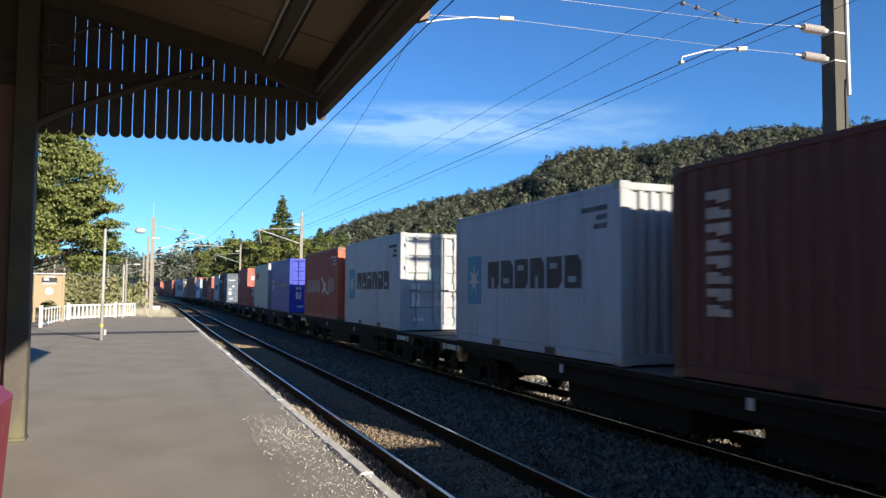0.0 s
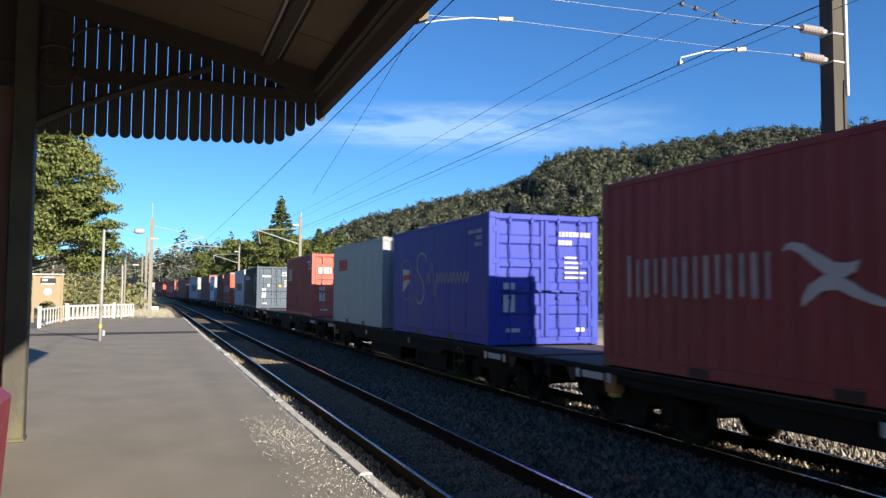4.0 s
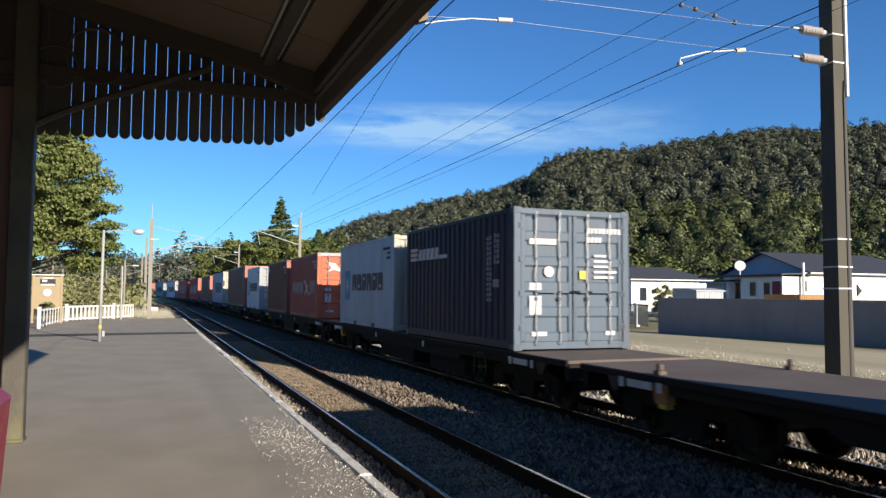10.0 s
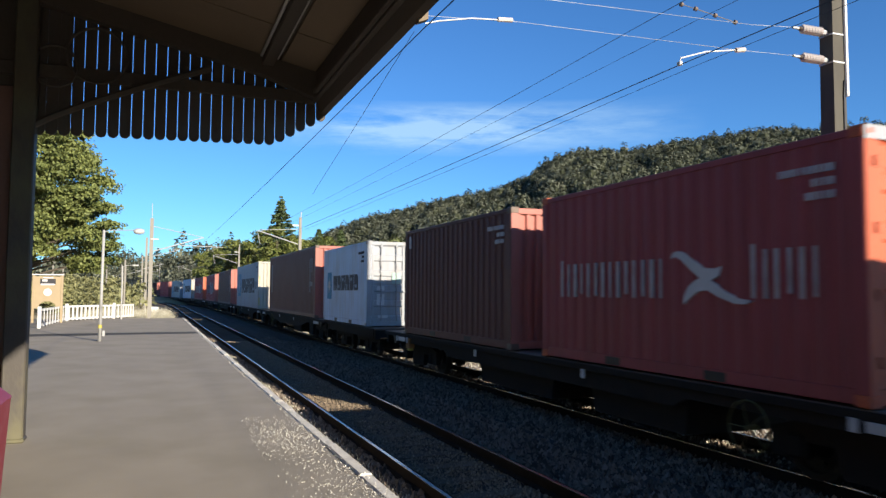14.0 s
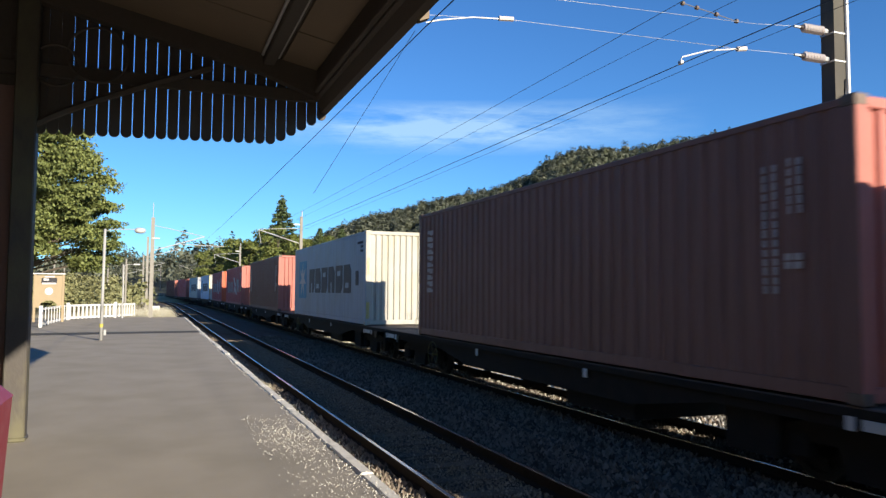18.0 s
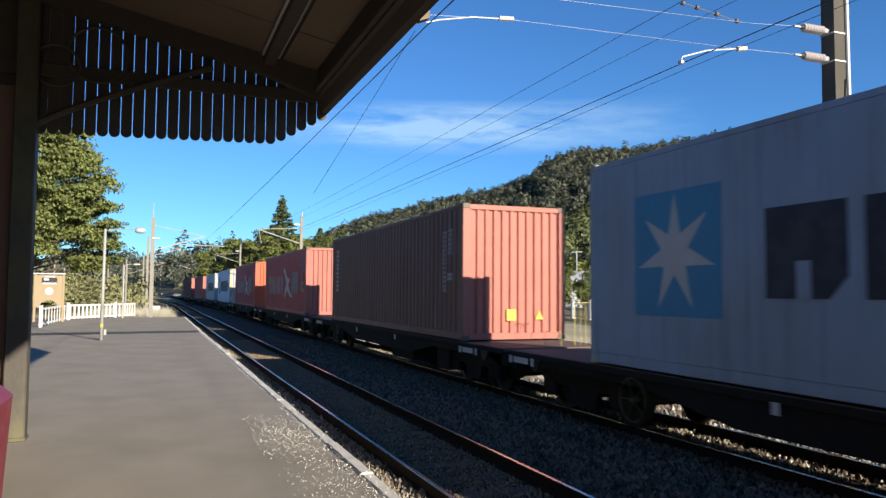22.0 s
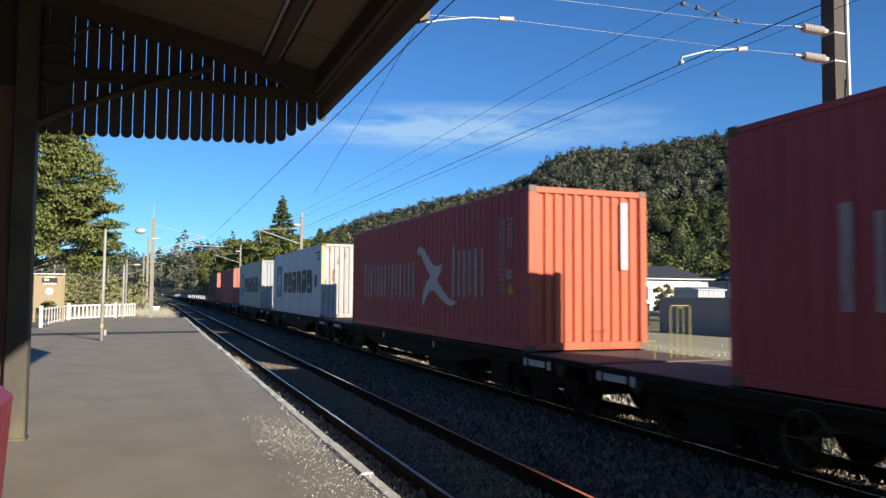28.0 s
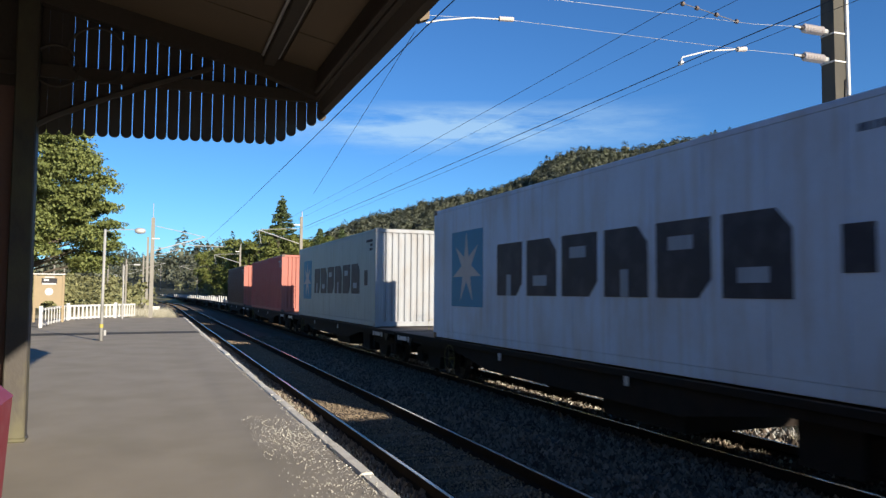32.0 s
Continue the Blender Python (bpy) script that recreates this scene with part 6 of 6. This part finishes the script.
def build_trees():
    tree("broad_tree", -8.5, 47.0, -0.3, 11.6, 6.2, 0.35, LEAF, "large leafy green tree beyond the platform fence", 21, 250, 740, 0.08, 0.26, 0.72, True, (0.12, 0.23))
    tree("broad_tree", -13.5, 50.0, -0.3, 11.5, 5.5, 0.35, LEAF, "leafy green tree added behind the station", 22, 30, 300, 0.24, 0.22)
    conifer(17.2, 110.0, LOT_Z, 15.8, 6.6, "tall dark pointed conifer beyond the line", 31)
    conifer(24.5, 118.0, LOT_Z, 12.0, 5.5, "dark conifer beyond the line", 32)
    conifer(29.5, 124.0, LOT_Z, 12.5, 6.0, "dark conifer beyond the line", 33)
    for i, (x, y, h, s) in enumerate(((15.8, 104, 10.5, 4.0), (12.8, 112, 9.5, 4.2), (19.5, 112, 10.0, 3.6), (13.0, 128, 9.5, 4.5), (10.5, 146, 9.5, 4.5), (22.5, 108, 9.5, 4.0))):
        tree("broad_tree", x, y, LOT_Z, h, s, 0.22, LEAF_BRIGHT, "sunlit green tree beside the line", 40 + i, 24, 420, 0.16, 0.12)
    tree("broad_tree", 33.6, 77.0, LOT_Z, 7.4, 3.2, 0.2, LEAF_BRIGHT, "rounded bright green tree behind the white posted fence", 51, 30, 520, 0.11, 0.06)
    tree("broad_tree", 30.5, 80.0, LOT_Z, 7.6, 3.0, 0.2, LEAF_BRIGHT, "bright green tree beside the fence", 52, 26, 450, 0.11, 0.06)
    for i, (x, y, h, s) in enumerate(((30.4, 60.0, 3.7, 1.1), (33.3, 52.5, 3.5, 1.7), (31.0, 53.5, 3.6, 1.4), (28.2, 42.5, 1.9, 0.8))):
        tree("shrub", x, y, LOT_Z, h, s, 0.07, LEAF, "green garden shrub near the houses", 60 + i, 30, 620, 0.05, 0.2, 1.5)
    tree("shrub", 29.5, 38.5, LOT_Z, 2.25, 0.7, 0.05, LEAF_SCRUB, "pale green garden shrub behind the yard wall", 65, 24, 420, 0.06, 0.2, 1.3)
    for i, (x, y, h, s) in enumerate(((-5.5, 92, 3.0, 2.6), (-9.0, 82, 3.2, 3.0), (-13.0, 76, 3.5, 3.0), (-3.2, 100, 2.4, 2.2), (-18, 82, 4.2, 3.6), (-7.5, 70, 2.2, 2.0))):
        tree("shrub", x, y, LOT_Z, h, s, 0.1, LEAF_SCRUB, "low green and dry scrub beside the line", 80 + i, 16, 300, 0.12, 0.08)
    # unseen row of trees behind the station, added to block low sky light
    for i in range(9):
        tree("broad_tree", -15.5 - 2.0 * (i % 2), -30.0 + 9.5 * i, -0.3, 12.5 + (i % 3), 5.6, 0.35, LEAF, "leafy green tree added behind the station", 120 + i, 22, 260, 0.3, 0.1)
    forest("line_side_scrub", -15, 4, 62, 175, 3.4, 1.7, 110, LEAF_SCRUB, "low green scrub beside the bend of the line", 18, 1.0, 0.1, 6.0)
    forest("far_side_scrub", 4, 13, 95, 175, 3.4, 2.2, 110, LEAF_BRIGHT, "green bush beside the far track", 19, 1.2, 0.1, 7.0)
    # woods left of the view, added to close off the low sky
    forest("rear_woods", -62, -12, 70, 170, 7.5, 4.4, 60, LEAF_HILL, "green trees added behind the station", 14, 1.4)


# ---- platform things ----
LAMP_PAINT = material("grey white lamp paint", (0.36, 0.36, 0.345), 0.55, 0, 3, 0.12, 0.08, 30, (0.25, 0.24, 0.2), 0.4, 2.0)


def build_platform_things():
    lamp = thing("street_lamp", pose(-1.31, 22.75, 0), "white steel platform lamp with an oval head", "lamp", "platform lamps")
    part("pole", Form().tube((0, 0, 0), (0.02, 0, 3.08), 0.045, 12, 0.035), LAMP_PAINT, lamp, "", True)
    part("arm", Form().pipe([(0.02, 0, 3.02), (0.25, 0, 3.08), (0.8, 0, 3.1)], 0.01, 8), LAMP_PAINT, lamp)
    f = Form()
    prof = ((0.0, -0.26), (0.07, -0.24), (0.11, -0.12), (0.115, 0.05), (0.08, 0.2), (0.0, 0.24))
    nseg = 14
    f.add([(0.93 + 0.6 * y, 0.75 * r * math.cos(2 * math.pi * i / nseg), 3.07 + 0.75 * r * math.sin(2 * math.pi * i / nseg)) for r, y in prof for i in range(nseg)],
          [(a * nseg + i, a * nseg + (i + 1) % nseg, (a + 1) * nseg + (i + 1) % nseg, (a + 1) * nseg + i) for a in range(len(prof) - 1) for i in range(nseg)])
    part("lamp_head", f, GALV, lamp, "oval grey lamp head", True)
    part("plate", Form().bevel_box(0.06, -0.06, 0.14, 0.13, 0.02, 0.3, 0.01), LAMP_PAINT, lamp, "small white plate")
    part("band", Form().tube((0, 0, 0.36), (0, 0, 0.46), 0.052, 12), YELLOW, lamp, "yellow band")
    lamp2 = thing("street_lamp", pose(-1.4, 40.6, 0), "thin white platform lamp at the far end", "lamp", "platform lamps")
    part("pole", Form().tube((0, 0, 0), (0, 0, 2.64), 0.045, 10, 0.035), LAMP_PAINT, lamp2)
    part("arm", Form().pipe([(0, 0, 2.6), (0.2, 0, 2.67), (0.5, 0, 2.69)], 0.01, 8), LAMP_PAINT, lamp2)
    part("lamp_head", Form().bevel_box(0.45, -0.07, 2.65, 0.75, 0.07, 2.72, 0.02), GALV, lamp2)

    fence = thing("picket_fence", pose(0, 0, 0), "white painted picket fence round the platform end", "fence")
    runs = [((-3.82, 31.0), (-3.62, 38.3), 10), ((-3.62, 38.3), (-1.75, 41.3), 12), ((-1.75, 41.3), (-0.85, 43.4), 8)]
    pick = Form().bevel_box(-0.06, -0.012, 0.03, 0.06, 0.012, 0.7, 0.006).mesh("picket", WHITE)
    for (ax, ay), (bx, by), n in runs:
        ang = math.degrees(math.atan2(by - ay, bx - ax))
        L = math.hypot(bx - ax, by - ay)
        for k in range(n):
            s = (k + 0.5) / n
            part("picket", pick, WHITE, fence, at=pose(ax + (bx - ax) * s, ay + (by - ay) * s, 0, 0, 0, ang))
        for z in (0.06, 0.62):
            part("rail", Form().bevel_box(0, 0.014, z, L, 0.06, z + 0.09, 0.008), WHITE, fence, at=pose(ax, ay, 0, 0, 0, ang))
        part("post", Form().bevel_box(-0.06, -0.06, 0, 0.06, 0.06, 0.8, 0.015), WHITE, fence, at=pose(ax, ay, 0, 0, 0, ang))
    SIGN = material("ochre sign board", (0.32, 0.25, 0.15), 0.7, 0, 3, 0.15, 0.1, 30)
    sign = thing("notice_board", pose(-4.2, 36.4, 0), "ochre wooden notice board with white panels", "sign")
    part("panel", Form().prism([(-0.5, 0.62), (-0.35, 0.62), (-0.3, 0.8), (-0.12, 0.92), (0.12, 0.92), (0.3, 0.8), (0.35, 0.62), (0.5, 0.62), (0.5, 2.0), (-0.5, 2.0)], 1, -0.03, 0.03), SIGN, sign)
    for x in (-0.55, 0.55):
        part("post", Form().bevel_box(x - 0.05, -0.05, 0, x + 0.05, 0.05, 2.05, 0.01), SIGN, sign)
    part("cap", Form().bevel_box(-0.62, -0.1, 2.05, 0.62, 0.1, 2.1, 0.01), WHITE, sign, "white cap board")
    part("plate", Form().box(-0.3, -0.04, 1.66, 0.3, -0.031, 1.9), WIRE, sign, "dark plate")
    part("bar", Form().box(-0.27, -0.05, 1.62, 0.27, -0.041, 1.69).box(-0.22, -0.05, 1.78, -0.02, -0.041, 1.87).box(-0.18, -0.05, 1.92, 0.2, -0.035, 1.97), MARK, sign, "pale bars")
    part("disc", Form().tube((0, -0.045, 1.32), (0, -0.031, 1.32), 0.16, 18), MARK, sign, "white disc")
    for i, (x, y, h) in enumerate(((-8.2, 74.0, 4.6), (-8.0, 80.0, 4.2), (-4.6, 88.0, 4.6), (-3.4, 96.0, 5.0), (-2.1, 66.0, 4.4))):
        p = thing("telegraph_pole", pose(x, y, LOT_Z), "thin weathered pale pole beyond the platform", "pole", "line side poles")
        part("shaft", Form().tube((0, 0, -0.1), (0, 0, h), 0.09, 8, 0.07), PALE_MAST, p)
    box = thing("relay_box", pose(0.2, 62.0, -0.35), "small white lineside box", "box")
    part("body", Form().bevel_box(-0.3, -0.2, 0, 0.3, 0.2, 0.55, 0.02), WHITE, box)


build_houses()
build_yard_wall()
build_post_fence()
build_trees()
build_platform_things()


# ---- ballast, weeds and grit ----
def tufts(name, x0, x1, y0, y1, z, n, h, mat, label, seed):
    """Thin upright blades in small tufts, as one mass."""
    rng = np.random.default_rng(seed)
    p = np.stack([x0 + (x1 - x0) * rng.random(n), y0 + (y1 - y0) * rng.random(n), np.full(n, z)], 1)
    k = 7
    p = np.repeat(p, k, 0) + rng.normal(size=(n * k, 3)) * np.array([0.03, 0.03, 0])
    d = rng.normal(size=(n * k, 3)) * 0.35 + np.array([0, 0, 1])
    s = h * (0.5 + rng.random(n * k))[:, None]
    side = np.cross(d, rng.normal(size=(n * k, 3)))
    side /= np.linalg.norm(side, axis=1)[:, None]
    tip = p + d * s
    v = np.stack([p - side * 0.006, p + side * 0.006, tip + side * 0.002, tip - side * 0.002], 1).reshape(-1, 3)
    solid(name, clump_mesh(name, v, mat), mat, label, "weeds", kind="stuff")


FINES = material("fine tan ballast", (0.24, 0.187, 0.128), 0.95, 0, 9, 0.3, 0.3, 40, islands=0.4)
PALE_STONE = material("pale grey stone", (0.34, 0.325, 0.29), 0.9, 0, 9, 0.2, 0.1, 40, islands=0.55)
YARD_STONE = material("yard stone", (0.46, 0.41, 0.29), 0.9, 0, 9, 0.2, 0.1, 40, islands=0.3)
GRIT = material("pale grit", (0.5, 0.48, 0.42), 0.9, 0, 9, 0.2, 0.1, 40, islands=0.2)
WEED = leaf_material("dry pale weeds", (0.16, 0.15, 0.09), (0.62, 0.59, 0.48))
VERGE_STONE = material("bleached verge stone", (0.46, 0.43, 0.36), 0.9, 0, 9, 0.25, 0.1, 40, islands=0.5)
VERGE_WEED = leaf_material("bleached verge weeds", (0.2, 0.19, 0.11), (0.7, 0.67, 0.55), 1.6, 3.0)
scatter_stones("ballast_stones", TRACK_A + 0.62, 4.85, 3.0, 32.0, BED_Z + 0.045, 17000, 0.031, "loose grey ballast stones beside the near track", 5)
scatter_stones("ballast_stones", 4.8, TRACK_B - 0.62, 3.0, 32.0, BED_B + 0.05, 25000, 0.031, "loose grey ballast stones beside the far track", 26)
scatter_stones("cess_stones", TRACK_B + 0.62, 9.4, 3.0, 40.0, BED_B + 0.045, 9000, 0.045, "loose ballast stones beyond the far track", 25)
scatter_stones("cess_stones", TRACK_B + 0.62, 9.4, 3.0, 40.0, BED_B + 0.05, 5500, 0.045, "loose pale stones beyond the far track", 15, PALE_STONE)
scatter_stones("bed_stones", TRACK_A - 0.5, TRACK_A + 0.5, 3.0, 30.0, BED_Z + 0.042, 42000, 0.012, "fine ballast between the rails", 16, FINES)
scatter_stones("bed_stones", TRACK_B - 0.5, TRACK_B + 0.5, 3.0, 26.0, BED_B + 0.04, 9000, 0.025, "ballast between the far rails", 17)
scatter_stones("verge_stones", 7.2, 7.66, 3.0, 46.0, BED_B + 0.05, 6500, 0.024, "bleached small stones between the far rails", 27, VERGE_STONE, True)
tufts("verge_weeds", 7.25, 7.66, 4.0, 46.0, BED_B + 0.03, 500, 0.035, VERGE_WEED, "dry bleached weeds between the far rails", 28)
scatter_stones("ballast_stones", EDGE_X + 0.4, TRACK_A - 0.63, 3.0, 34.0, BED_Z + 0.05, 11000, 0.032, "loose grey ballast stones beside the platform", 29)
scatter_stones("platform_side_stones", EDGE_X + 0.02, EDGE_X + 0.55, 3.0, 30.0, BED_Z + 0.05, 7500, 0.03, "pale stones along the platform wall", 6, PALE_STONE)
scatter_stones("platform_grit", 0.9, EDGE_X - 0.09, 4.3, 8.6, 0.0, 15000, 0.0046, "pale grit on the asphalt by the platform edge", 7, GRIT, True)
scatter_stones("edge_grit", EDGE_X - 0.17, EDGE_X - 0.005, 4.0, 30.0, 0.012, 1700, 0.006, "pale grit along the coping", 37, GRIT)
tufts("platform_side_weeds", EDGE_X + 0.42, EDGE_X + 0.64, 5.0, 26.0, BED_Z + 0.045, 1400, 0.035, WEED, "dry pale weeds beside the platform wall", 8)
tufts("trackside_weeds", 8.5, 9.5, 6.0, 60.0, -0.68, 700, 0.1, WEED, "dry pale weeds beyond the far track", 9)
tufts("bank_grass", -4.0, 1.2, 42.0, 62.0, -0.28, 2500, 0.25, WEED, "dry pale grass on the bank", 10)
scatter_stones("yard_stones", 9.5, 17.0, 8.0, 30.0, LOT_Z + 0.012, 9000, 0.018, "loose pale stones on the yard", 18, YARD_STONE)
tufts("yard_weeds", 9.4, 21.0, 9.0, 60.0, LOT_Z, 140, 0.07, WEED, "sparse dry weeds on the yard", 20)

motions()
